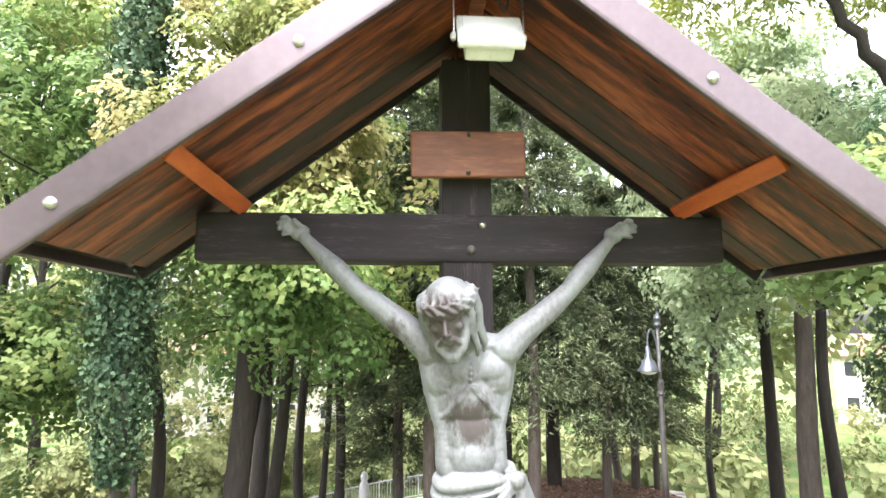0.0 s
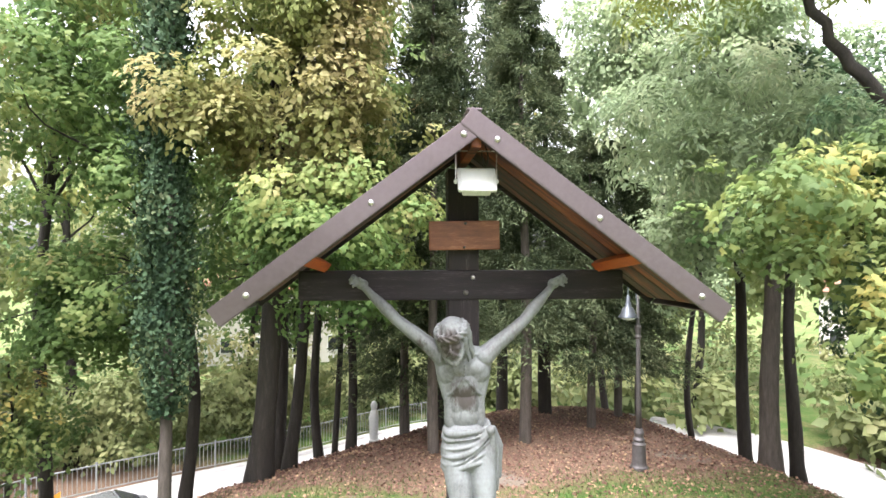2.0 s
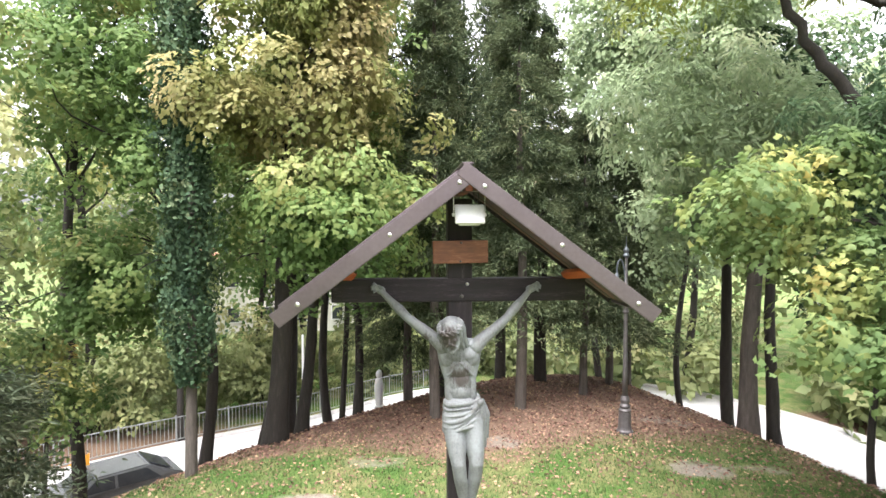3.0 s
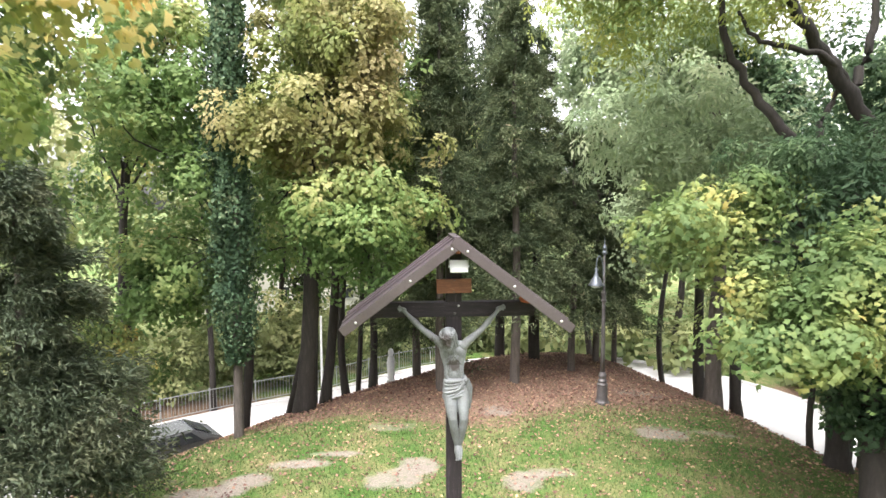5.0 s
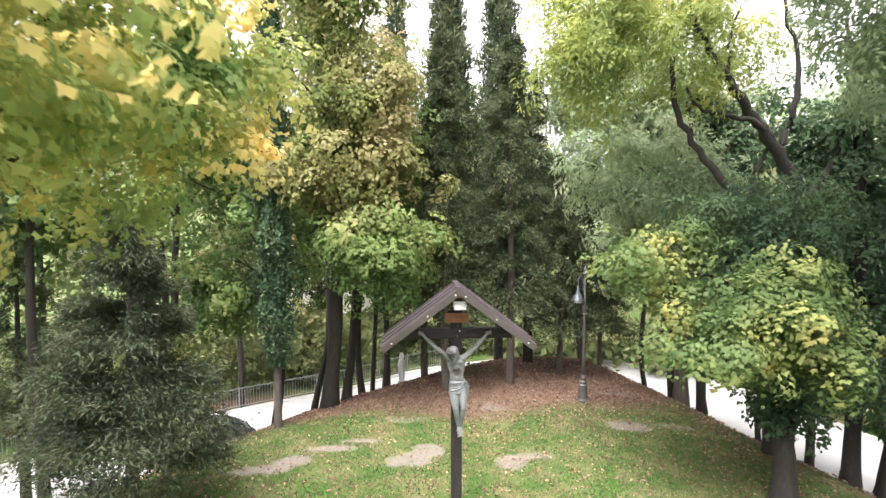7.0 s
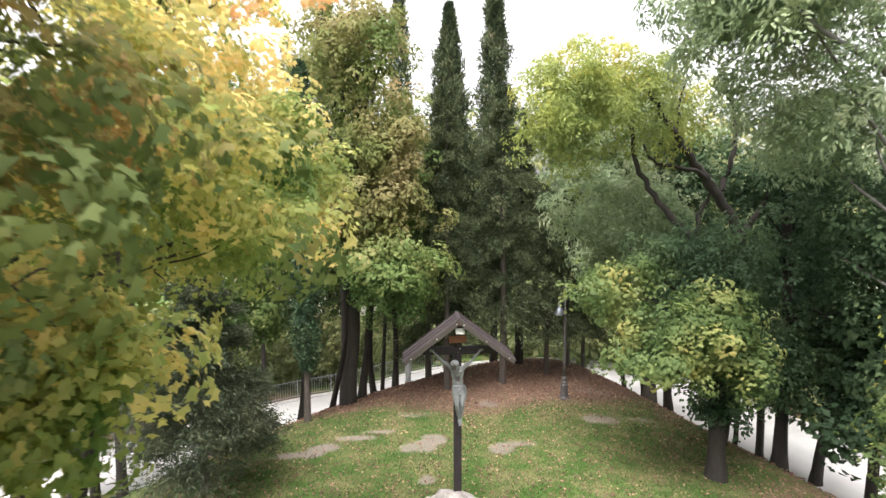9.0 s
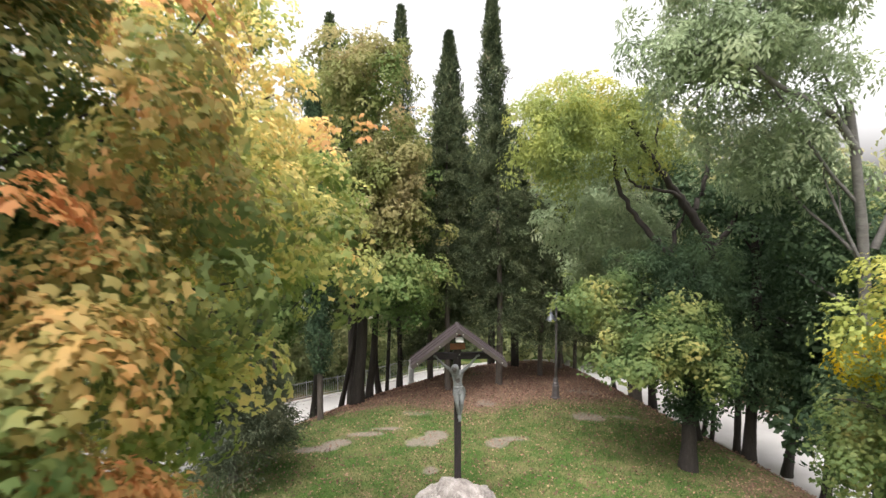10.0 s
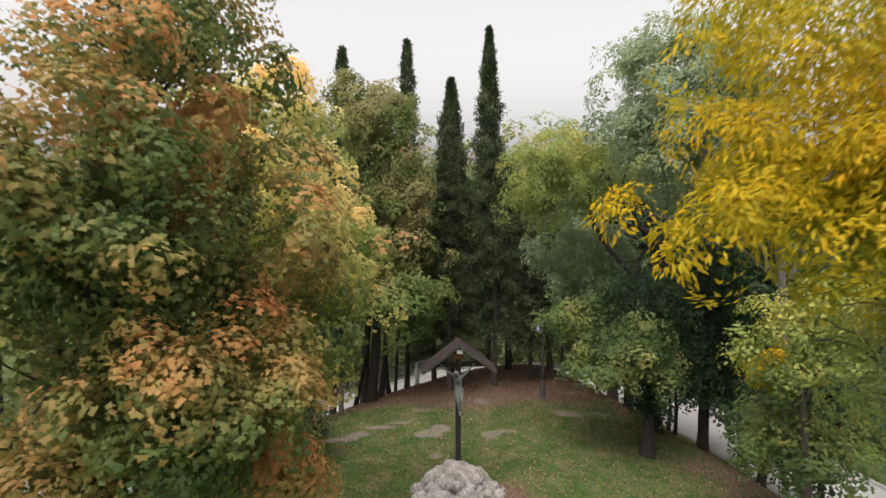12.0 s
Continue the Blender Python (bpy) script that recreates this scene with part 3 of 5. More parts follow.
def spire(base, height, radius, clear, n, size, leaf, bark_m, label, r0=0.16, category="cypress", shape=0.75, tuft=LEAF_TUFT, lean=0.01):
    """A narrow evergreen: upswept sprays round one stem."""
    bx, by = base
    bz = gz(bx, by)
    tree = thing("tree", bx, by, bz, label=label, category=category)
    part_np("trunk", *tube_np(bent((0, 0, -0.1), (0.1, 0.05, height * 0.9), 0, lean, 10), np.linspace(r0, 0.03, 10), 10, 0.05), bark_m, tree, smooth=True)
    t = rng.uniform(0, 1, n) ** 0.85
    z = clear + t * (height - clear)
    prof = radius * np.clip((1 - t) ** shape * 1.15, 0, 1) * np.clip(0.35 + t * 6, 0, 1)
    a = rng.uniform(0, 2 * np.pi, n)
    bulge = 1 + 0.62 * lumps(np.cos(a) * 2, np.sin(a) * 2, z * 1.3, 1.7, int(abs(bx * 10) + abs(by)))
    rr = prof * bulge * np.sqrt(rng.uniform(0.25, 1, n)) * np.exp(0.16 * rng.normal(size=n))
    pos = np.stack([rr * np.cos(a), rr * np.sin(a), z], 1)
    outd = np.stack([np.cos(a), np.sin(a), np.zeros(n)], 1)
    alg = 0.7 * outd + np.array([0, 0, 0.75]) + 0.45 * rng.normal(size=(n, 3))
    nrm = outd + 0.6 * rng.normal(size=(n, 3))
    # Tufts further from the stem sit higher on the ramp, paler
    leaf_tint = np.repeat(np.clip(0.3 + 0.25 * rng.normal(size=n) + 0.4 * (rr / (prof + 0.05) - 0.6), 0, 1), len(tuft[0]))
    part_np("crown", *scatter_leaves(pos, nrm, alg, size * rng.uniform(0.6, 1.3, n), tuft), leaf, tree, leaf_tint=leaf_tint)
    return tree


def conifer(base, height, radius, clear, n_boughs, per, size, label, r0=0.2, leaf=None, top_r=0.15, droop=0.35):
    """A shaggy evergreen with drooping boughs in whorls."""
    bx, by = base
    bz = gz(bx, by)
    tree = thing("tree", bx, by, bz, label=label, category="conifer")
    part_np("trunk", *tube_np(bent((0, 0, -0.1), (0.05, 0.1, height * 0.95), 0, 0.015, 12), np.linspace(r0, 0.03, 12), 10, 0.05), bark_pale if r0 < 0.19 else bark, tree, smooth=True)
    per, n_boughs, size = int(per * 3.0), int(n_boughs * 0.85), size * 0.74
    t = rng.uniform(0, 1, n_boughs)
    z0 = clear + t * (height - clear)
    ln = radius * (top_r + (1 - top_r) * (1 - t) ** 0.8) * rng.uniform(0.4, 1.3, n_boughs)
    a = rng.uniform(0, 2 * np.pi, n_boughs)
    s = rng.uniform(0.2, 1, (n_boughs, per)) ** 0.7
    outd = np.stack([np.cos(a), np.sin(a), 0 * a], 1)
    side = np.stack([-np.sin(a), np.cos(a), 0 * a], 1)
    pos = outd[:, None] * (ln[:, None] * s)[..., None] + side[:, None] * (0.15 * ln[:, None] * (0.4 + s) * rng.normal(size=s.shape))[..., None]
    pos[..., 2] += z0[:, None] - droop * ln[:, None] * s ** 2 + 0.09 * rng.normal(size=s.shape)
    alg = outd[:, None] * 0.8 + np.array([0, 0, -0.5]) + 0.5 * rng.normal(size=(*s.shape, 3))
    nrm = np.array([0, 0, 0.8]) + 0.7 * rng.normal(size=(*s.shape, 3))
    # Colour runs from dark at the bough's root to pale at its tip
    leaf_tint = np.repeat(np.clip(0.1 + 0.6 * s + 0.15 * rng.normal(size=s.shape), 0, 1).ravel(), len(LEAF_TUFT[0]))
    part_np("crown", *scatter_leaves(pos.reshape(-1, 3), nrm.reshape(-1, 3), alg.reshape(-1, 3), size * rng.uniform(0.5, 1.3, s.size), LEAF_TUFT), leaf or leaf_dark, tree, leaf_tint=leaf_tint)
    return tree


S, M, N_ = LEAF_SIMPLE, LEAF_LOBED, LEAF_NARROW
# the large limes on the rim of the knoll
broad_tree((-3.75, 11.2), (-3.3, 11.0, 14.5), 0.27, [((-1.9, 9.5, 4.2), (2.9, 2.1, 2.3), 280, 28, 0.38, 0.15, M, leaf_lime), ((-2.5, 10.0, 7.2), (3.0, 2.4, 2.7), 330, 28, 0.38, 0.16, S, leaf_tan), ((-1.9, 9.2, 8.9), (2.2, 1.7, 1.7), 190, 28, 0.36, 0.15, S, leaf_tan),
                                                        ((-4.3, 8.6, 6.5), (1.4, 1.2, 1.0), 90, 30, 0.34, 0.14, S, leaf_tan), ((-2.8, 10.0, 12.6), (2.6, 2.3, 3.4), 260, 26, 0.4, 0.17, S, leaf_tan)], bark, "tall lime tree with dark trunk and green leaves turning tan", seed=2, n_limbs=20)
broad_tree((-3.3, 12.6), (-2.6, 12.6, 12), 0.17, [((-1.5, 12.6, 7.4), (2.1, 2.2, 5.0), 230, 26, 0.4, 0.18, S, leaf_lime)], bark, "tall lime tree with dark trunk and green leaves turning tan", seed=3)
broad_tree((-6.0, 12.6), (-6.6, 11.6, 9), 0.17, [((-6.9, 10.0, 7.2), (2.7, 2.3, 4.2), 380, 26, 0.38, 0.15, M, leaf_lime), ((-7.3, 10.6, 2.6), (2.3, 2.0, 1.9), 220, 26, 0.38, 0.15, M, leaf_lime)], bark, "leaning dark-trunked tree with green crown on the knoll rim", seed=4, lean=0.08)
broad_tree((-4.95, 14.6), (-5.6, 14.5, 8), 0.13, [((-5.0, 14.4, 5.0), (2.2, 2.0, 4.0), 170, 26, 0.4, 0.17, S, leaf_lime)], bark, "slender curved tree with green crown on the knoll rim", seed=5, lean=0.12)
for k, (x, y, r) in enumerate([(-2.95, 16.4, 0.16), (-2.62, 17.0, 0.12), (-1.85, 15.0, 0.15)]):
    broad_tree((x, y), (x + 0.1 - 0.15 * k, y + 0.4, 10), r, [((x - 0.3, y + 0.4, 6.4), (1.8, 1.9, 4.6), 150, 26, 0.42, 0.18, S, leaf_lime)], bark, "slim lime tree with straight dark trunk and green leaves", seed=6 + k, n_limbs=8, group="slim limes at the road edge")
broad_tree((-9.4, 12.6), (-8.9, 12.2, 9.5), 0.2, [((-8.8, 11.8, 9.2), (3.0, 2.6, 4.0), 300, 26, 0.42, 0.17, S, leaf_lime)], bark, "dark-trunked lime with light green crown above the road", seed=9)
# dark evergreens behind the cross
spire((-5.05, 8.8), 13.5, 0.52, 2.0, 20000, 0.11, leaf_ivy, bark_pale, "narrow dark evergreen column on a thin pale trunk", 0.13, shape=0.3, tuft=S)
conifer((0.5, 11.8), 13, 1.7, 2.6, 210, 60, 0.24, "dark shaggy cypress with pale bare trunk", 0.15)
conifer((-0.2, 15.4), 10, 2.2, 1.6, 190, 60, 0.25, "dark drooping evergreen with low boughs", 0.17)
spire((0.8, 14.4), 17.3, 1.6, 3.0, 22000, 0.29, leaf_dark, bark, "tall dark pointed cypress with ragged top", 0.22, shape=0.8)
spire((3.75, 20.2), 23.0, 1.5, 3.0, 22000, 0.32, leaf_dark, bark, "very tall slender dark cypress spire", 0.24, shape=0.8)
conifer((3.05, 12.6), 13.2, 1.9, 3.0, 230, 60, 0.25, "dark shaggy cypress with pale fluted trunk", 0.18)
conifer((4.5, 16.2), 13, 2.4, 2.4, 220, 60, 0.27, "dark evergreen with spreading boughs and dark trunk", 0.24)
conifer((5.5, 14.4), 9, 2.0, 2.2, 170, 60, 0.25, "dark evergreen with hanging boughs on a slim trunk", 0.14)
conifer((7.0, 16.2), 9.5, 2.2, 2.0, 160, 60, 0.26, "dark evergreen with hanging boughs on a slim trunk", 0.14)
conifer((8.2, 17.4), 8, 2.0, 2.0, 130, 60, 0.26, "dark evergreen with hanging boughs on a slim trunk", 0.12)
spire((-1.7, 30), 26.8, 1.3, 3.0, 9000, 0.4, leaf_dark, bark, "distant slender dark cypress spire", 0.25, shape=0.6)
spire((-7.0, 30), 26.2, 1.5, 3.0, 9000, 0.4, leaf_dark, bark, "distant slender dark cypress spire", 0.25, shape=0.6)
# the tan-topped tree behind the limes
broad_tree((-4.6, 17.0), (-4.9, 17.2, 15), 0.3, [((-4.7, 17.0, 13.6), (3.2, 2.6, 4.2), 260, 24, 0.5, 0.22, S, leaf_tan), ((-4.6, 17.0, 7.0), (2.8, 2.6, 4.0), 170, 24, 0.5, 0.22, S, leaf_lime)], bark, "tall tree with thinning tan and green crown", seed=12)
# juniper near the path on the west slope
conifer((-7.0, 3.2), 6.7, 2.35, 0.9, 210, 165, 0.2, "bushy grey-green juniper reaching nearly to the grass", 0.16, leaf_juniper, 0.2, 0.12)
# dark pine by the road
conifer((-13.6, 9.8), 10, 2.4, 3.2, 120, 60, 0.25, "dark pine with bare lower trunk beside the road", 0.2)
# sycamore with yellow tips, low beside the lawn
broad_tree((8.0, 3.1), (8.4, 4.6, 4.6), 0.27, [((5.3, 3.8, 4.2), (1.9, 1.8, 1.3), 130, 30, 0.34, 0.13, M, leaf_sycamore), ((5.9, 2.6, 2.6), (1.8, 1.6, 1.2), 120, 30, 0.34, 0.13, M, leaf_sycamore), ((6.9, 2.1, 3.6), (1.8, 1.5, 1.2), 130, 30, 0.34, 0.13, M, leaf_sycamore), ((7.7, 2.3, 2.4), (1.8, 1.5, 1.3), 130, 30, 0.34, 0.13, M, leaf_sycamore),
                                             ((8.6, 4.6, 3.0), (2.6, 2.2, 2.4), 230, 28, 0.38, 0.14, S, leaf_blue), ((8.3, 4.0, 5.0), (3.3, 2.2, 1.5), 260, 30, 0.38, 0.15, N_, leaf_blue), ((10.2, 4.8, 1.5), (2.0, 1.8, 1.9), 170, 26, 0.36, 0.14, S, leaf_blue), ((8.2, 3.6, 0.9), (1.1, 1.0, 1.4), 80, 26, 0.3, 0.13, S, leaf_blue)], bark, "spreading green maple with yellow tips beside the lawn", seed=14, bough=0.5)
# locust with dark crooked limbs
locust = broad_tree((9.9, 6.5), (9.5, 5.9, 4.6), 0.26, [((6.4, 6.9, 10.4), (3.0, 2.8, 2.6), 330, 34, 0.4, 0.16, N_, leaf_locust), ((4.0, 5.4, 9.8), (2.4, 2.3, 2.7), 330, 34, 0.4, 0.16, N_, leaf_locust), ((9.4, 7.6, 10.2), (2.4, 2.4, 1.8), 60, 30, 0.42, 0.17, N_, leaf_locust), ((7.2, 8.8, 6.4), (3.2, 1.8, 2.2), 260, 30, 0.42, 0.2, N_, leaf_silver)], bark, "locust tree with crooked dark limbs and feathery yellow-green crown", seed=15, r1=0.2, n_limbs=0)
o = np.array([9.9, 6.5, gz(9.9, 6.5)])
for way, r in (([(9.5, 5.9, 4.5), (9.95, 5.8, 5.7), (9.2, 5.8, 7.1), (8.5, 5.8, 8.0), (7.85, 5.8, 8.9), (7.1, 5.8, 9.9), (6.7, 5.9, 11.0)], 0.2), ([(9.2, 5.8, 7.1), (9.7, 5.9, 8.3), (9.8, 6.0, 9.6), (9.3, 6.0, 11.2)], 0.11),
               ([(9.5, 5.9, 4.4), (8.4, 5.8, 5.6), (7.8, 5.8, 6.2), (7.2, 5.9, 6.9), (6.5, 6.0, 8.1), (6.3, 6.0, 9.6)], 0.16), ([(9.2, 5.8, 7.15), (8.6, 5.7, 7.8), (7.9, 5.7, 8.0), (7.0, 5.7, 8.2), (6.6, 5.8, 8.8)], 0.09), ([(8.4, 5.8, 5.6), (8.7, 5.9, 6.6), (9.1, 6.0, 7.4)], 0.1),
               ([(7.85, 5.8, 8.9), (7.8, 5.9, 9.9), (8.1, 6.0, 11.0)], 0.06), ([(10.0, 5.8, 5.5), (11.1, 6.0, 7.2), (11.6, 6.0, 9.0), (11.2, 6.1, 10.6)], 0.12)):
    w3 = smooth_way(np.array(way, float), 5) - o
    w3 = w3 + 0.03 * rng.normal(size=w3.shape)
    part_np("limb", *tube_np(w3, np.linspace(r, r * 0.4, len(w3)), 9, 0.05), bark, locust, "crooked dark limb", smooth=True)
# trunks and crowns along the east rim
broad_tree((9.7, 12.0), (9.9, 12.6, 10), 0.27, [((9.2, 12.5, 8.6), (3.4, 2.8, 4.0), 420, 26, 0.42, 0.17, S, leaf_silver), ((7.9, 12.0, 4.8), (2.3, 2.0, 2.4), 190, 26, 0.4, 0.16, S, leaf_silver)], bark_pale, "thick pale-trunked tree with greyish green crown", seed=16)
broad_tree((10.6, 14.6), (10.4, 14.6, 9), 0.22, [((6.7, 14.6, 10.4), (2.5, 2.2, 3.0), 260, 24, 0.45, 0.18, S, leaf_silver), ((10.4, 15, 8.0), (3.0, 2.6, 4.6), 260, 24, 0.45, 0.18, S, leaf_silver)], bark, "dark-trunked tree with green crown on the east rim", seed=17)
broad_tree((10.7, 12.3), (11.1, 12.6, 8), 0.2, [((11.8, 12.6, 6.8), (2.6, 2.4, 4.4), 260, 24, 0.42, 0.17, S, leaf_blue)], bark, "dark-trunked tree with green crown on the east rim", seed=19)
broad_tree((11.4, 19.2), (11.5, 19, 9), 0.14, [((11.3, 19, 7.5), (2.6, 2.6, 4.5), 160, 24, 0.45, 0.2, S, leaf_silver)], bark, "forked leaning tree with light crown beside the road", seed=18, lean=0.1)
for k, (x, y) in enumerate([(11.0, 9.0), (11.4, 8.8), (11.7, 8.6)]):
    broad_tree((x, y), (x + 0.6 - 0.3 * k, y + 0.3, 6), 0.1, [((x + 0.4, y + 0.4, 2.6), (1.9, 1.7, 3.0), 120, 26, 0.38, 0.15, S, leaf_blue)], bark, "thin dark-stemmed tree leaning at the road edge", seed=20 + k, n_limbs=6, lean=0.08, group="thin trees at the road edge")
broad_tree((11.6, 5.6), (11.9, 6.6, 10), 0.24, [((12.2, 6.4, 6.6), (2.8, 2.6, 4.6), 420, 28, 0.4, 0.16, S, leaf_blue), ((12.8, 5.2, 1.4), (2.2, 2.2, 2.4), 200, 26, 0.38, 0.16, S, leaf_blue)], bark, "tall dark-trunked tree with dense green crown", seed=24)
# silver tree with pale forked trunk
silver = broad_tree((13.3, 0.8), (11.1, 0.7, 10.4), 0.22, [((8.0, 0.6, 12.4), (4.4, 3.4, 4.0), 760, 36, 0.42, 0.19, N_, leaf_silver), ((9.8, 1.8, 8.8), (2.8, 2.2, 2.2), 260, 30, 0.4, 0.19, N_, leaf_silver), ((12.0, 2.8, 5.6), (2.8, 2.4, 3.6), 260, 26, 0.4, 0.15, S, leaf_blue)], bark_silver, "pale-trunked tree with silvery green feathery crown", seed=26, r1=0.12, n_limbs=5)
o = np.array([13.3, 0.8, gz(13.3, 0.8)])
for way, r in (([(11.5, 0.7, 8.9), (10.5, 0.4, 9.9), (9.2, -0.2, 10.3), (8.2, -0.4, 10.7), (6.9, 0.0, 12.0)], 0.12), ([(12.2, 0.8, 6.2), (12.8, 0.6, 8.2), (12.7, 0.6, 9.5), (13.0, 0.8, 11.0)], 0.11)):
    w3 = smooth_way(np.array(way, float), 5) - o
    part_np("limb", *tube_np(w3, np.linspace(r, r * 0.35, len(w3)), 8, 0.06), bark_silver, silver, "pale grey limb", smooth=True)
broad_tree((11.9, -1.8), (11.7, -1.7, 4.5), 0.13, [((11.4, -1.2, 1.8), (2.4, 2.0, 3.0), 260, 26, 0.4, 0.15, S, leaf_blue)], bark, "small dark green tree on the east slope", seed=27, n_limbs=7)
# yellowing trees by the path, to the east
broad_tree((9.6, -4.4), (9.3, -4.2, 6.5), 0.16, [((9.1, -4.8, 5.4), (1.9, 1.8, 2.4), 210, 30, 0.36, 0.12, M, leaf_locust), ((9.7, -2.9, 4.0), (1.2, 1.1, 0.9), 90, 34, 0.3, 0.11, S, leaf_gold), ((9.7, -3.4, 1.8), (2.4, 2.2, 2.2), 220, 28, 0.38, 0.13, M, leaf_sycamore)], bark_pale, "half-bare maple with green and yellow leaves", seed=29, bough=0.6)
golden = broad_tree((6.9, -12.3), (5.6, -13.0, 9.4), 0.2, [((2.9, -14.6, 10.5), (2.9, 1.9, 2.0), 520, 44, 0.3, 0.085, N_, leaf_gold), ((1.9, -14.9, 9.15), (2.1, 1.5, 1.1), 330, 44, 0.28, 0.085, N_, leaf_gold), ((5.0, -13.2, 9.4), (2.6, 2.0, 2.6), 420, 40, 0.32, 0.09, N_, leaf_gold), ((4.4, -13.6, 7.3), (2.0, 1.5, 1.1), 150, 34, 0.3, 0.085, N_, leaf_locust)], bark_pale, "golden yellow autumn tree with bare twigs", seed=28, bough=0.5, n_limbs=24, limb_r=0.25)
# turning maples close to the path
broad_tree((-7.4, -3.2), (-6.2, -2.9, 8.5), 0.24, [((-4.6, -2.2, 7.5), (2.9, 3.0, 2.9), 400, 36, 0.34, 0.125, M, leaf_maple), ((-4.5, -6.0, 7.6), (2.6, 2.4, 2.8), 330, 38, 0.34, 0.12, M, leaf_maple), ((-4.2, -8.4, 5.5), (1.4, 1.2, 1.1), 120, 36, 0.32, 0.12, M, leaf_maple), ((-5.6, -3.5, 10.8), (2.8, 2.8, 2.0), 220, 36, 0.34, 0.125, M, leaf_maple)], bark, "maple with green and yellow lobed leaves", seed=30, bough=0.65, n_limbs=24)
broad_tree((-7.6, -10.6), (-6.4, -10.2, 11), 0.3, [((-5.0, -9.6, 8.2), (3.4, 3.1, 3.3), 540, 38, 0.34, 0.115, M, leaf_orange), ((-4.4, -12.3, 6.5), (1.75, 1.6, 1.6), 230, 40, 0.3, 0.11, M, leaf_orange), ((-3.9, -11.2, 5.0), (1.25, 1.25, 1.0), 120, 38, 0.3, 0.11, M, leaf_orange), ((-5.4, -9.8, 11.6), (2.5, 2.5, 2.4), 260, 32, 0.34, 0.11, M, leaf_orange), ((-5.8, -12.4, 9.2), (2.2, 2.0, 2.6), 300, 36, 0.34, 0.11, M, leaf_orange), ((-6.4, -11.4, 5.0), (2.4, 2.2, 2.4), 260, 36, 0.34, 0.115, M, leaf_orange)], bark, "large maple with green leaves turning orange", seed=31, bough=0.65, n_limbs=30)
broad_tree((-15.2, 7.6), (-14.8, 8.0, 9), 0.24, [((-13.8, 7.5, 7.0), (3.2, 3.2, 4.4), 210, 24, 0.46, 0.19, S, leaf_sycamore)], bark, "dark-trunked roadside tree with green crown", seed=33, lean=0.1)
broad_tree((-9.6, 20.6), (-9.6, 20.6, 7), 0.15, [((-9.6, 20.6, 4.0), (2.6, 2.6, 4.5), 190, 24, 0.46, 0.2, S, leaf_far)], bark, "light green tree behind the road railing", seed=34)
# sapling with a thin stem on the west slope
broad_tree((-9.0, 10.2), (-8.9, 10.2, 1.4), 0.07, [((-9.1, 10.0, 0.2), (1.9, 1.8, 1.7), 190, 26, 0.34, 0.13, S, leaf_sycamore)], bark, "young green tree with thin dark stem on the slope", seed=35, n_limbs=7, bough=0.6)

# dense green rim beside and beyond the roads
RIM = [((-10.8, 6.2), (-10.2, 7.0, 7.0), (2.6, 2.4, 4.4), leaf_sycamore), ((-14.5, 2.0), (-14, 3, 6.5), (3.0, 3.0, 4.4), leaf_lime), ((-18, 18), (-18, 18, 5), (3.8, 3.8, 7.0), leaf_far), ((-13.5, 21.5), (-13.5, 21.5, 5.5), (3.6, 3.6, 7.5), leaf_sycamore),
       ((-7.5, 25.5), (-7.5, 25.5, 5.5), (3.4, 3.4, 7.5), leaf_lime), ((12.9, 3.2), (13.0, 3.4, 1.4), (2.2, 2.2, 3.6), leaf_blue), ((14.6, 3.0), (14.6, 3.0, 4.0), (3.0, 3.0, 5.4), leaf_blue), ((15.6, 9.2), (14.9, 9.0, 2.2), (1.8, 2.2, 3.2), leaf_blue), ((14.4, 11.2), (14.4, 11.2, 4.8), (2.3, 2.6, 4.8), leaf_blue),
       ((21.8, 9.5), (21.8, 9.5, 5.0), (3.4, 3.6, 7.0), leaf_sycamore), ((20.5, 18), (20.5, 18, 6), (3.8, 3.8, 8.0), leaf_silver), ((15.5, 27.5), (15.5, 27.5, 7), (4.0, 4.0, 9.0), leaf_silver), ((8.8, 22.0), (8.8, 22, 9.5), (3.4, 3.0, 6.6), leaf_silver), ((5.4, 31.5), (5.4, 31.5, 7.5), (4.2, 3.4, 9.0), leaf_sycamore), ((0.0, 32), (0, 32, 6.0), (4.2, 3.4, 8.5), leaf_lime), ((-6.0, 30.5), (-6, 30.5, 3.5), (4.6, 3.0, 7.0), leaf_sycamore),
       ((22.5, 1), (22.5, 1, 5), (3.6, 3.6, 7.5), leaf_sycamore), ((16, -2.5), (16, -2.5, 5.0), (3.0, 3.0, 6.0), leaf_blue), ((14, -9.5), (14, -9.5, 5.5), (3.0, 3.0, 6.0), leaf_locust), ((-22, 10), (-22, 10, 5.0), (3.8, 3.8, 7.0), leaf_far), ((-15, -7), (-14.6, -6.5, 6.5), (3.4, 3.4, 6.0), leaf_maple)]
for k, (b_, c_, r_, l_) in enumerate(RIM):
    broad_tree(b_, (b_[0] + 0.2, b_[1], c_[2] + r_[2] * 0.6), 0.17 + 0.02 * (k % 4), [(c_, r_, int(62 * r_[0]), 20, 0.6, 0.28, S, l_)], bark, "leafy green roadside tree with dark trunk", seed=60 + k, n_limbs=7, group="roadside trees", bough=1.1)

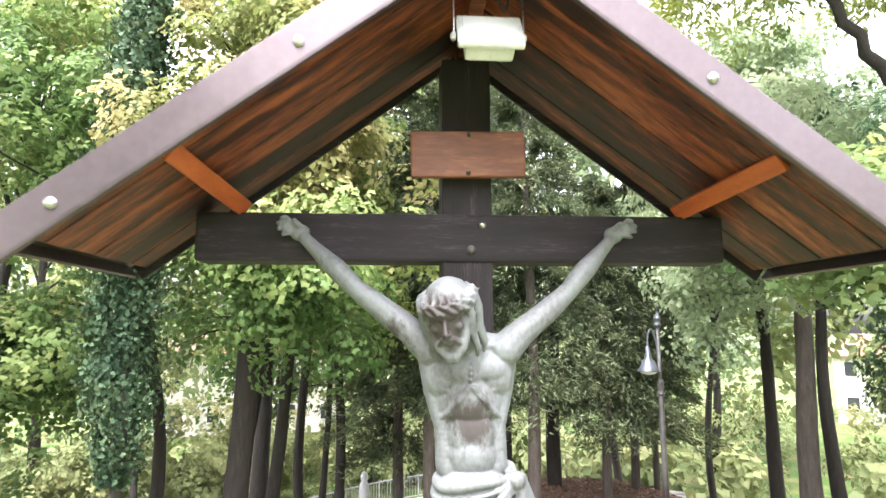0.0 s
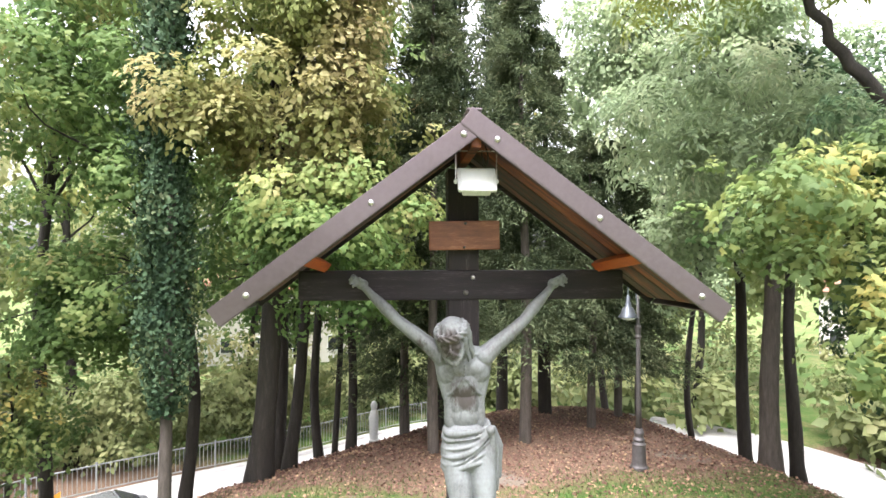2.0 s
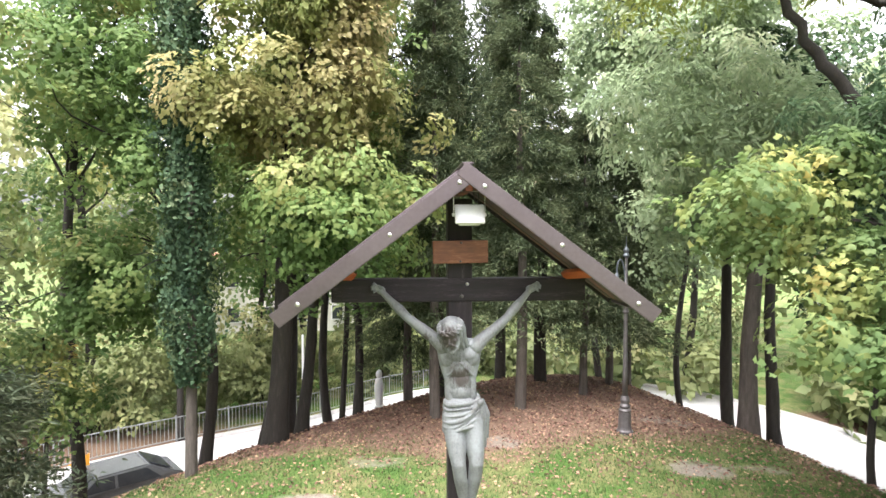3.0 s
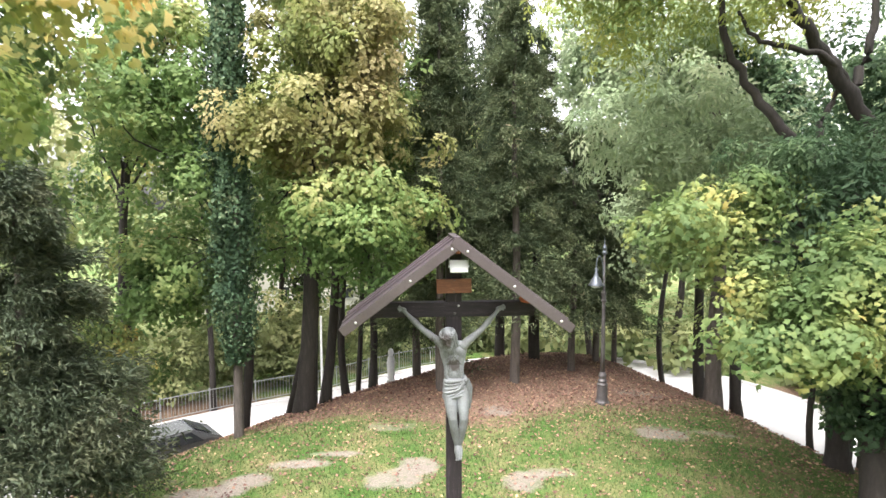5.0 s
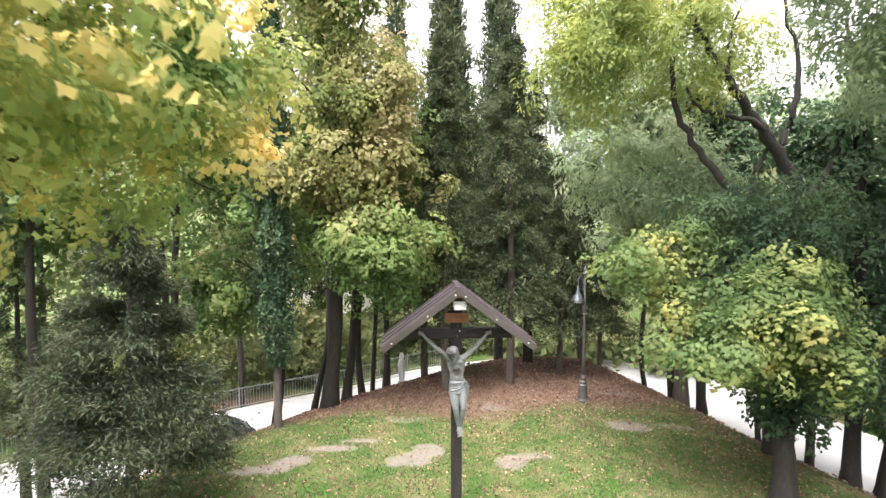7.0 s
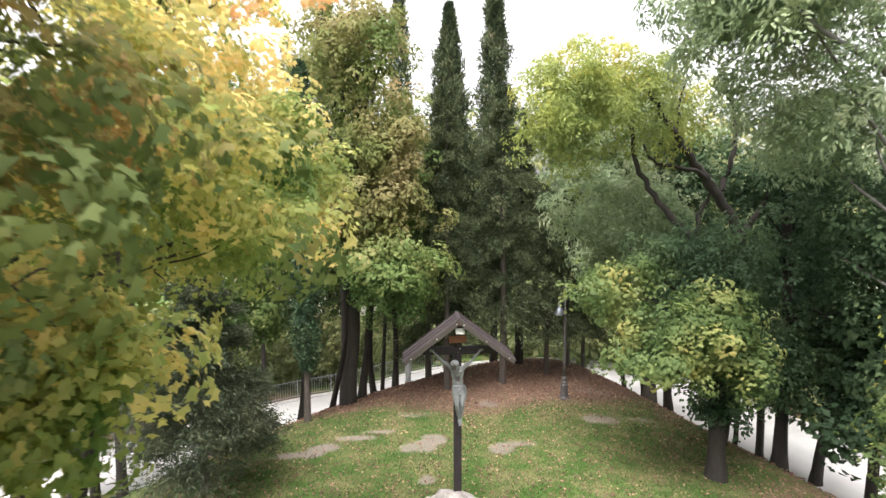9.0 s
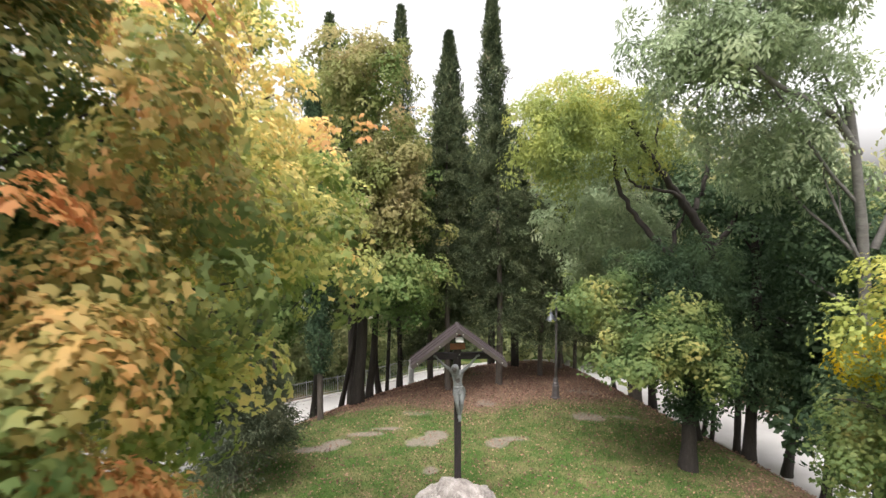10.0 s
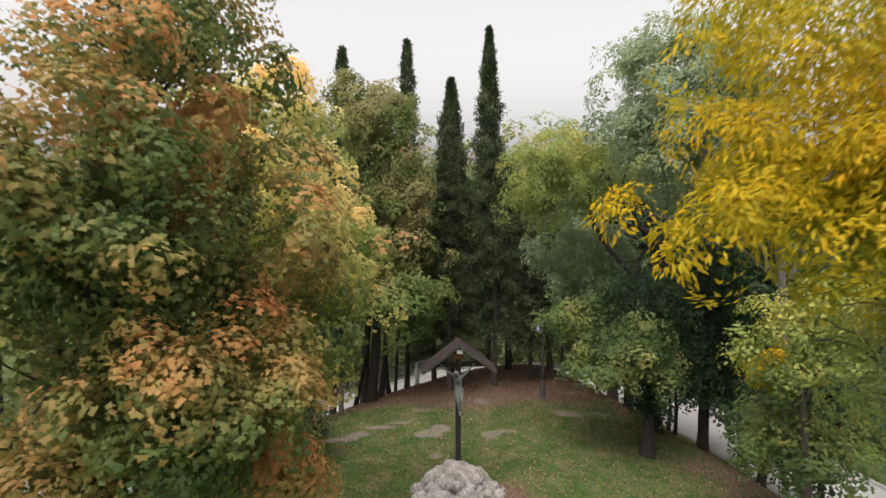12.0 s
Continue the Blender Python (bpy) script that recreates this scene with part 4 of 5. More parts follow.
# ---- far woods ----
def woods():
    cs, mids = [], []
    for k in range(74):
        a = rng.uniform(0.15, math.pi - 0.15) if k % 4 else rng.uniform(0, 2 * math.pi)
        d = rng.uniform(29, 52)
        x, y = d * math.cos(a), 6 + d * math.sin(a)
        hgt = rng.uniform(14, 19) + 4 * max(0.0, math.sin(a))
        c = np.array([x, y, LOW + hgt * 0.55])
        cc = clump_centres(c, (3.6, 3.6, hgt * 0.5), 60, 1.5, seed=300 + k)
        cs.append(cc)
        mids.append(np.repeat(c[None], len(cc[0]), 0))
    for k in range(60):
        a = rng.uniform(0.1, math.pi - 0.1) if k % 3 else rng.uniform(0, 2 * math.pi)
        d = rng.uniform(25, 30)
        c = np.array([d * math.cos(a) * 0.95, 5 + d * math.sin(a), LOW + 1.2])
        cc = clump_centres(c, (2.6, 2.6, 1.8), 26, 1.2, seed=500 + k)
        cs.append(cc)
        mids.append(np.repeat(c[None], len(cc[0]), 0))
    far, far_mids, cs, mids = [np.concatenate(q) for q in zip(*cs)], np.concatenate(mids), [], []
    d = np.gradient(ROADWAY, axis=0)
    d /= np.linalg.norm(d, axis=1)[:, None]
    side = np.stack([-d[:, 1], d[:, 0]], 1)
    for k in range(0, len(ROADWAY), 2):
        x, y = ROADWAY[k] + side[k] * rng.uniform(4.6, 6.5)
        if x > 8 and rng.uniform() < 0.6:
            continue
        hgt = rng.uniform(1.8, 4.0)
        c = np.array([x, y, LOW + hgt * 0.75])
        cc = clump_centres(c, (1.9, 1.9, hgt), 40, 0.9, seed=700 + k)
        cs.append(cc)
        mids.append(np.repeat(c[None], len(cc[0]), 0))
    cs, mids = [np.concatenate(q) for q in zip(*cs)], np.concatenate(mids)
    v, f, leaf_tint = join_clouds([leaf_cloud(far, far_mids, np.full(3, 4.0), 13, 0.95, 0.58, S), leaf_cloud(cs, mids, np.full(3, 2.5), 34, 0.5, 0.22, S)])
    ob = part_np("distant_woods", v, f, leaf_far, leaf_tint=leaf_tint)
    tagged(ob, "light green trees and bushes beyond the road", "woods", kind="stuff")


woods()

# ---- wooden cross ----
cross = thing("wooden_cross", 0, 0, -0.3, label="tall dark weathered timber cross standing on a rock mound", category="cross")


def at(z):
    return z + 0.3


part("post", box(0.182, 0.17, 4.42, pose(0, 0.085, at(1.96)), 0.008), timber_post, cross)
part("crossbeam", box(1.9, 0.14, 0.172, pose(0, 0.055, at(3.49)), 0.012), timber, cross)
part("nameplate", box(0.405, 0.028, 0.166, pose(-0.005, -0.075, at(3.777), 0, -0.8, 0), 0.006), sign_wood, cross, "reddish blank wooden board")
part("nameplate_batten", box(0.12, 0.07, 0.1, pose(0, -0.03, at(3.777)), 0.004), timber, cross)
for x, z, r in ((0.01, 3.447, 0.016), (0.052, 3.535, 0.013), (0.0, 3.845, 0.008), (-0.006, 3.708, 0.008)):
    y = -0.017 if z < 3.6 else -0.09
    part("bolt", lathe([(r, 0), (r, 0.006), (r * 0.6, 0.013), (0.002, 0.015)], 12, pose(x, y, at(z), 90)), steel if r < 0.015 and z < 3.6 else cast_iron, cross)

# ---- gable roof ----
roof = thing("gable_roof", 0, 0, 3.4, label="small gable roof of brown sheet metal over stained planks", category="roof")
SL = math.atan2(0.95, 1.265)
Y0, Y1 = -0.61, 0.225


def on_slope(side, along, y, down):
    """A pose on the roof slope: along metres from the ridge, down below the metal's top."""
    x = side * (along * math.cos(SL) - down * math.sin(SL))
    z = 4.355 - 3.4 - along * math.sin(SL) - down * math.cos(SL)
    return pose(x, y, z, 0, side * math.degrees(SL), 0)


for side in (-1, 1):
    span = 1.585
    lap = 0.03 if side > 0 else -0.012
    mid = (span - lap) / 2
    w = span + lap
    # sheet with three folded ribs, and the fascia bent down over the front
    part("metal_sheet", box(w, Y1 - Y0, 0.006, on_slope(side, mid, (Y0 + Y1) / 2, 0.003), 0.002), copper, roof)
    for y in (-0.33, -0.06, 0.2):
        part("sheet_rib", box(w - 0.03, 0.028, 0.022, on_slope(side, mid, y, -0.012), 0.006), copper, roof)
    fy = Y0 - (0.004 if side > 0 else 0.0)
    part("fascia", box(w, 0.008, 0.098, on_slope(side, mid, fy - 0.004, 0.046), 0.003), copper, roof)
    part("fascia_lip", box(w - 0.01, 0.02, 0.01, on_slope(side, mid, fy + 0.003, 0.096), 0.004), copper, roof)
    part("eave_strip", box(0.012, Y1 - Y0 - 0.02, 0.05, on_slope(side, span - 0.004, (Y0 + Y1) / 2, 0.028), 0.003), copper, roof)
    part("rear_strip", box(w - 0.03, 0.012, 0.06, on_slope(side, mid, Y1 + 0.002, 0.04), 0.003), timber, roof)
    n = 6
    bw = (Y1 - Y0 - 0.05) / n
    for k in range(n):
        part("plank", box(span - 0.075, bw - 0.004, 0.022, on_slope(side, span / 2 - 0.02, Y0 + 0.03 + bw * (k + 0.5), 0.036 + 0.002 * (k % 2)), 0.003), plank, roof)
    for along in ((0.12, 0.675, 1.40) if side < 0 else (0.16, 0.79, 1.43)):
        m = on_slope(side, along, fy - 0.008, 0.052)
        part("roof_bolt", lathe([(0.016, 0), (0.016, 0.004), (0.011, 0.010), (0.003, 0.013)], 12, m @ pose(0, 0, 0, 90)), steel, roof)
    # stained bracket from the beam to the front of the roof
    way = bent((side * 0.80, 0.02, 3.6 - 3.4), (side * 0.875, -0.5, 3.655 - 3.4), 0, 0, 2)
    d = Vector(way[1] - way[0])
    m = Matrix.Translation(Vector((way[0] + way[1]) / 2)) @ d.to_track_quat("Y", "Z").to_matrix().to_4x4() @ pose(0, 0, 0, 0, side * 34, 0)
    part("bracket", box(0.05, d.length, 0.06, m, 0.006), orange_wood, roof, "orange-stained bracket")
part("ridge_board", box(0.05, Y1 - Y0 - 0.06, 0.10, pose(0, (Y0 + Y1) / 2, 4.24 - 3.4), 0.005), plank, roof)
part("ridge_cap", box(0.075, Y1 - Y0 + 0.008, 0.012, pose(-0.012, (Y0 + Y1) / 2, 4.366 - 3.4), 0.004), copper, roof)

# ---- floodlight under the ridge ----
flood = thing("floodlight", 0.02, -0.42, 4.03, label="white square floodlight hanging under the roof ridge", category="floodlight")
tilt = pose(0, 0, 0, -30)
part("housing", box(0.15, 0.05, 0.11, tilt @ pose(0, 0.012, 0.0), 0.012), white_enamel, flood)
part("rim", box(0.2, 0.022, 0.145, tilt @ pose(0, -0.028, 0), 0.009), white_enamel, flood)
part("front_glass", box(0.165, 0.006, 0.11, tilt @ pose(0, -0.041, 0), 0.002), lens_glass, flood)
for sx in (-1, 1):
    part("bracket_arm", box(0.004, 0.02, 0.17, pose(sx * 0.106, 0.0, 0.082), 0.001), steel, flood)
    part("pivot", lathe([(0.012, 0), (0.012, 0.012), (0.006, 0.016)], 12, pose(sx * 0.1, 0, 0.01, 0, sx * 90)), white_enamel, flood)
part("bracket_top", box(0.216, 0.02, 0.004, pose(0, 0, 0.167), 0.001), steel, flood)
v, f = tube_np(smooth_way(np.array([(0.05, 0.02, 0.2), (0.062, 0.0, 0.14), (0.05, -0.01, 0.09), (0.035, 0.0, 0.12), (0.03, 0.02, 0.17)], float), 6), np.full(25, 0.004), 6)
part_np("cable", v, f, cable_black, flood, smooth=True)

# ---- statue: one plain weathered mesh ----
def statue():
    units = {}
    for level in (1, 2, 3):
        seed = bmesh.new()
        bmesh.ops.create_icosphere(seed, subdivisions=level, radius=1)
        units[level] = (np.array([q.co[:] for q in seed.verts]), np.array([[q.index for q in f.verts] for f in seed.faces]))
        seed.free()
    lumps_of = []
    bow = [Matrix()]

    def ball(p, r):
        r = (r, r, r) if isinstance(r, (int, float)) else r
        m = np.array(bow[0])
        unit, tris = units[1 if max(r) < 0.013 else 2 if max(r) < 0.06 else 3]
        lumps_of.append(((unit * np.array(r) + np.array(p)) @ m[:3, :3].T + m[:3, 3], tris))

    def limb(rows, steps=7):
        for (p, r), (q, s) in zip(rows, rows[1:]):
            for k in range(steps + 1):
                t = k / steps
                ball(Vector(p).lerp(q, t), r + (s - r) * t)

    # arms, from shoulder to the open palms on the beam
    limb([((-0.135, -0.15, 3.10), 0.058), ((-0.21, -0.14, 3.165), 0.046), ((-0.30, -0.13, 3.235), 0.041), ((-0.385, -0.12, 3.30), 0.033), ((-0.45, -0.11, 3.365), 0.037), ((-0.53, -0.08, 3.44), 0.025), ((-0.565, -0.06, 3.475), 0.022)])
    limb([((0.10, -0.15, 3.10), 0.058), ((0.165, -0.14, 3.16), 0.046), ((0.25, -0.13, 3.225), 0.041), ((0.33, -0.12, 3.295), 0.033), ((0.39, -0.11, 3.365), 0.037), ((0.465, -0.08, 3.44), 0.025), ((0.50, -0.06, 3.475), 0.022)])
    for s, x0 in ((-1, -0.585), (1, 0.52)):
        ball((x0, -0.045, 3.498), (0.036, 0.02, 0.032))
        for k, (dx, dz) in enumerate(((0.066, 0.056), (0.078, 0.034), (0.076, 0.01), (0.06, -0.014))):
            limb([((x0 + s * 0.02, -0.05, 3.505 + dz * 0.35), 0.0115), ((x0 + s * (dx * 0.75), -0.062, 3.505 + dz * 0.8), 0.0105), ((x0 + s * (dx - 0.01), -0.085, 3.498 + dz * 0.8), 0.009)], 4)
        limb([((x0, -0.06, 3.52), 0.012), ((x0 + s * 0.015, -0.08, 3.535), 0.010)], 3)
    # chest, flanks, ribs and belly
    ball((-0.02, -0.125, 3.045), (0.128, 0.088, 0.10))
    ball((-0.018, -0.13, 2.95), (0.122, 0.082, 0.11))
    ball((-0.012, -0.135, 2.84), (0.094, 0.066, 0.11))
    ball((-0.010, -0.138, 2.775), (0.092, 0.066, 0.08))
    for s in (-1, 1):
        ball((-0.018 + s * 0.06, -0.165, 3.04), (0.07, 0.05, 0.052))
        limb([((-0.02 + s * 0.122, -0.135, 3.095), 0.046), ((-0.018 + s * 0.108, -0.13, 2.98), 0.042), ((-0.014 + s * 0.082, -0.135, 2.86), 0.036), ((-0.01 + s * 0.076, -0.135, 2.74), 0.042)])
        limb([((-0.018 + s * 0.008, -0.208, 2.985), 0.011), ((-0.016 + s * 0.04, -0.207, 2.945), 0.011), ((-0.016 + s * 0.075, -0.185, 2.905), 0.011), ((-0.016 + s * 0.1, -0.155, 2.885), 0.010)], 6)
        for k in range(3):
            z = 2.975 - 0.032 * k
            limb([((-0.018 + s * 0.075, -0.192 + 0.006 * k, z), 0.008), ((-0.018 + s * 0.108, -0.165 + 0.004 * k, z + 0.012), 0.008), ((-0.018 + s * 0.128, -0.135, z + 0.03), 0.007)], 5)
        limb([((-0.03 + s * 0.02, -0.192, 3.1), 0.011), ((-0.02 + s * 0.08, -0.178, 3.118), 0.012), ((-0.02 + s * 0.13, -0.16, 3.125), 0.014)], 6)
        ball((-0.012 + s * 0.034, -0.182, 2.84), (0.032, 0.016, 0.06))
        limb([((-0.05, -0.165, 3.15), 0.034), ((-0.02 + s * 0.07, -0.14, 3.115), 0.042), ((-0.02 + s * 0.125, -0.14, 3.1), 0.05)], 6)
        ball((-0.02 + s * 0.075, -0.135, 3.02), (0.078, 0.07, 0.085))
    limb([((-0.018, -0.212, 3.06), 0.008), ((-0.018, -0.214, 2.99), 0.008)], 4)
    # neck and bowed head with long hair, a twisted band and a beard
    limb([((-0.03, -0.15, 3.09), 0.05), ((-0.065, -0.205, 3.16), 0.047)])
    hub = Vector((-0.086, -0.245, 3.215))
    bow[0] = Matrix.Translation(hub) @ pose(0, 0, 0, 17, -7, -17)
    ball((0, 0.012, 0.035), (0.076, 0.09, 0.08))
    ball((0, -0.045, -0.02), (0.055, 0.05, 0.08))
    ball((0, -0.062, -0.078), (0.036, 0.03, 0.028))
    limb([((-0.042, -0.08, 0.014), 0.009), ((-0.016, -0.094, 0.012), 0.010), ((0.016, -0.094, 0.012), 0.010), ((0.042, -0.08, 0.014), 0.009)], 5)
    limb([((0, -0.094, 0.01), 0.007), ((0, -0.107, -0.014), 0.0085), ((0, -0.116, -0.034), 0.0105)], 5)
    for s in (-1, 1):
        ball((s * 0.011, -0.104, -0.038), (0.008, 0.008, 0.006))
        ball((s * 0.036, -0.078, -0.022), (0.016, 0.014, 0.014))
        ball((s * 0.026, -0.083, -0.003), (0.013, 0.007, 0.006))
        limb([((0, -0.103, -0.05), 0.0075), ((s * 0.018, -0.097, -0.054), 0.008), ((s * 0.032, -0.083, -0.07), 0.008)], 5)
        limb([((s * 0.048, -0.052, -0.02), 0.015), ((s * 0.046, -0.058, -0.06), 0.017), ((s * 0.03, -0.068, -0.09), 0.019), ((s * 0.012, -0.078, -0.112), 0.016), ((s * 0.01, -0.08, -0.128), 0.010)], 6)
        for k in range(4):
            a = 0.9 + 0.5 * k
            x0, y0 = s * 0.082 * math.sin(a), -0.075 * math.cos(a) + 0.01
            limb([((x0 * 0.95, y0, 0.06), 0.018), ((x0 * 1.08, y0 + 0.004 * k, 0.0), 0.017), ((x0 * 1.0, y0 + 0.012, -0.06), 0.015), ((x0 * 1.1, y0 + 0.02, -0.11), 0.012), ((x0 * 1.0, y0 + 0.026, -0.14), 0.007)], 7)
    ball((0, -0.096, -0.066), (0.015, 0.008, 0.005))
    for turn in range(3):
        ring = []
        for k in range(41):
            a = 2 * math.pi * k / 40
            w = 0.007 * math.sin(5 * a + 2.09 * turn)
            ring.append((((0.086 + w) * math.cos(a), -0.002 + (0.098 + w) * math.sin(a), 0.048 + 0.014 * math.sin(a) + 0.016 * math.sin(5 * a + 2.09 * turn + 1.5)), 0.0085))
        limb(ring, 2)
    for k in range(16):
        a = 2 * math.pi * k / 16 + 0.1
        p = Vector((0.09 * math.cos(a), -0.002 + 0.102 * math.sin(a), 0.05 + 0.014 * math.sin(a)))
        q = p + Vector((0.02 * math.cos(a + 0.8), 0.02 * math.sin(a + 0.8), 0.012 * (-1) ** k))
        limb([(p, 0.006), (q, 0.003)], 3)
    for k in range(17):
        a = 2 * math.pi * k / 17
        limb([((0.02 * math.cos(a), 0.02 + 0.02 * math.sin(a), 0.109), 0.004), ((0.052 * math.cos(a), 0.012 + 0.062 * math.sin(a), 0.092), 0.005), ((0.072 * math.cos(a + 0.2), 0.005 + 0.086 * math.sin(a + 0.2), 0.05), 0.007)], 8)
    bow[0] = Matrix()
    # cloth wrapped round the hips: slanting folds, a knot and a hanging end
    ball((-0.006, -0.135, 2.67), (0.122, 0.088, 0.07))
    ball((-0.004, -0.138, 2.60), (0.132, 0.098, 0.10))
    ball((0.0, -0.145, 2.53), (0.125, 0.095, 0.075))
    for k, (z, rx, ry, tilt_x, dip, r) in enumerate(((2.705, 0.118, 0.088, 0.012, -0.012, 0.017), (2.69, 0.126, 0.095, 0.03, -0.03, 0.011), (2.66, 0.132, 0.1, 0.05, -0.035, 0.010), (2.625, 0.136, 0.104, 0.065, -0.03, 0.012), (2.585, 0.136, 0.105, 0.07, -0.02, 0.010), (2.545, 0.132, 0.104, 0.06, -0.01, 0.011), (2.505, 0.126, 0.1, 0.035, 0.012, 0.013))):
        ring = []
        for j in range(37):
            a = 2 * math.pi * j / 36
            ring.append(((-0.004 + rx * math.cos(a), -0.138 + ry * math.sin(a), z + tilt_x * math.cos(a) - dip * math.sin(a) + 0.005 * math.sin(3 * a + k)), r * (1 + 0.25 * math.sin(2 * a + 1.7 * k))))
        limb(ring, 2)
    ball((0.125, -0.19, 2.7), (0.03, 0.028, 0.03))
    for dx, dy, zb, r in ((0.0, 0.0, 2.40, 0.022), (0.025, 0.015, 2.36, 0.02), (0.045, 0.035, 2.42, 0.017)):
        limb([((0.13 + dx * 0.4, -0.185 + dy, 2.7), r), ((0.142 + dx, -0.175 + dy, 2.6), r * 1.1), ((0.138 + dx, -0.17 + dy, 2.5), r), ((0.145 + dx, -0.16 + dy, zb), r * 0.6)])
    # legs, knees a little forward, feet crossed over
    limb([((-0.06, -0.13, 2.58), 0.088), ((-0.052, -0.19, 2.42), 0.072), ((-0.035, -0.235, 2.27), 0.054), ((-0.02, -0.21, 2.16), 0.051), ((0.0, -0.16, 2.03), 0.042), ((0.022, -0.12, 1.91), 0.029)])
    limb([((0.075, -0.13, 2.58), 0.088), ((0.088, -0.19, 2.42), 0.072), ((0.092, -0.23, 2.27), 0.054), ((0.086, -0.2, 2.16), 0.051), ((0.072, -0.15, 2.03), 0.042), ((0.052, -0.12, 1.91), 0.029)])
    limb([((0.022, -0.12, 1.91), 0.03), ((0.022, -0.15, 1.86), 0.034), ((0.026, -0.175, 1.80), 0.027), ((0.026, -0.18, 1.765), 0.018)])
    limb([((0.052, -0.12, 1.91), 0.03), ((0.058, -0.14, 1.86), 0.032), ((0.058, -0.16, 1.80), 0.027), ((0.058, -0.165, 1.77), 0.018)])
    for k in range(4):
        ball((0.008 + 0.019 * k, -0.185, 1.757 + 0.004 * k), (0.0095, 0.012, 0.016))
    ball((0.04, -0.05, 1.80), (0.05, 0.05, 0.03))
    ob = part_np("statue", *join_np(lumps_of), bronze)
    r = ob.modifiers.new("fuse", "REMESH")
    r.mode, r.voxel_size, r.use_smooth_shade = "VOXEL", 0.0042, True
    s = ob.modifiers.new("soften", "SMOOTH")
    s.factor, s.iterations = 0.5, 3
    tagged(ob, "weathered grey-green bronze figure with outstretched arms on the cross", "statue")


statue()

# ---- rock mound ----
def rock_mound():
    mound = thing("rock_mound", 0, 0, -1.0, label="heap of rough pale lichen-spotted boulders round the cross foot", category="rock mound")

    def rock_mesh(seed):
        bm = bmesh.new()
        bmesh.ops.create_icosphere(bm, subdivisions=3, radius=1)
        for vv in bm.verts:
            p = vv.co
            d = 0.26 * noise.noise(p * 1.1 + Vector((seed * 7.1, 0, 3))) + 0.15 * noise.noise(p * 2.6 + Vector((seed, 9, 0))) + 0.07 * noise.noise(p * 6 + Vector((0, seed, 1)))
            vv.co = p * (1 + d)
        me = bpy.data.meshes.new("boulder")
        bm.to_mesh(me)
        bm.free()
        me.materials.append(stone)
        return me

    kinds = [rock_mesh(s) for s in range(6)]
    r = random.Random(5)
    rows = []
    for ring, count, rad, z, size in ((0, 1, 0.0, 0.25, 0.62), (1, 7, 0.42, 0.42, 0.34), (2, 11, 0.85, 0.18, 0.36), (3, 15, 1.2, -0.05, 0.3), (4, 10, 0.3, 0.62, 0.2), (5, 16, 0.7, 0.5, 0.17), (6, 18, 1.05, 0.25, 0.16)):
        for k in range(count):
            a = 2 * math.pi * (k + r.uniform(-0.3, 0.3)) / count + ring
            d = rad * r.uniform(0.85, 1.15)
            rows.append((d * math.cos(a) * 1.08, d * math.sin(a) * 0.95 - 0.1, z + r.uniform(-0.07, 0.07), size * r.uniform(0.75, 1.3)))
    for k, (x, y, z, s) in enumerate(rows):
        ob = new("boulder", kinds[k % 6])
        ob.parent = mound
        ob.matrix_basis = pose(x, y, z, r.uniform(0, 360), r.uniform(0, 360), r.uniform(0, 360)) @ Matrix.Diagonal((s, s * r.uniform(0.7, 1.1), s * r.uniform(0.7, 1.0), 1))


rock_mound()

# ---- street lamp ----
lx, ly = 5.3, 10.3
lamp = thing("street_lamp", lx, ly, gz(lx, ly) - 0.02, label="cast iron street lamp with one grey hanging bell shade", category="street lamp")
part("base", lathe([(0.21, 0), (0.21, 0.1), (0.18, 0.14), (0.165, 0.2), (0.15, 0.6), (0.17, 0.63), (0.12, 0.68), (0.14, 0.74), (0.1, 0.8), (0.12, 0.9), (0.085, 1.0)], 16), cast_iron, lamp, smooth=False)
part("pole", lathe([(0.07, 0.98), (0.062, 1.6), (0.055, 2.4), (0.05, 3.2), (0.038, 3.25), (0.034, 4.62)], 14), cast_iron, lamp, smooth=True)
part("collar", lathe([(0.06, 3.12), (0.085, 3.16), (0.06, 3.22), (0.08, 3.4), (0.05, 3.46)], 14), cast_iron, lamp)
part("finial", lathe([(0.05, 4.55), (0.085, 4.6), (0.05, 4.66), (0.075, 4.74), (0.03, 4.82), (0.014, 4.86), (0.004, 5.1)], 14), shade_grey, lamp)
arm = smooth_way(np.array([(-0.02, 0, 3.9), (-0.05, 0, 4.25), (-0.12, 0, 4.48), (-0.2, 0, 4.46), (-0.235, 0, 4.3), (-0.24, 0, 4.12)], float), 6)
part_np("arm", *tube_np(arm, np.full(len(arm), 0.022), 8), shade_grey, lamp, smooth=True)
part("shade", lathe([(0.23, 3.62), (0.232, 3.64), (0.17, 3.72), (0.13, 3.84), (0.075, 3.88), (0.075, 3.96), (0.05, 4.0), (0.05, 4.12), (0.02, 4.16)], 20, pose(-0.24, 0, 0)), shade_grey, lamp, "grey bell shade", smooth=True)
part("bulb_glass", lathe([(0.19, 3.615), (0.12, 3.57), (0.03, 3.55)], 16, pose(-0.24, 0, 0)), lens_glass, lamp, smooth=True)

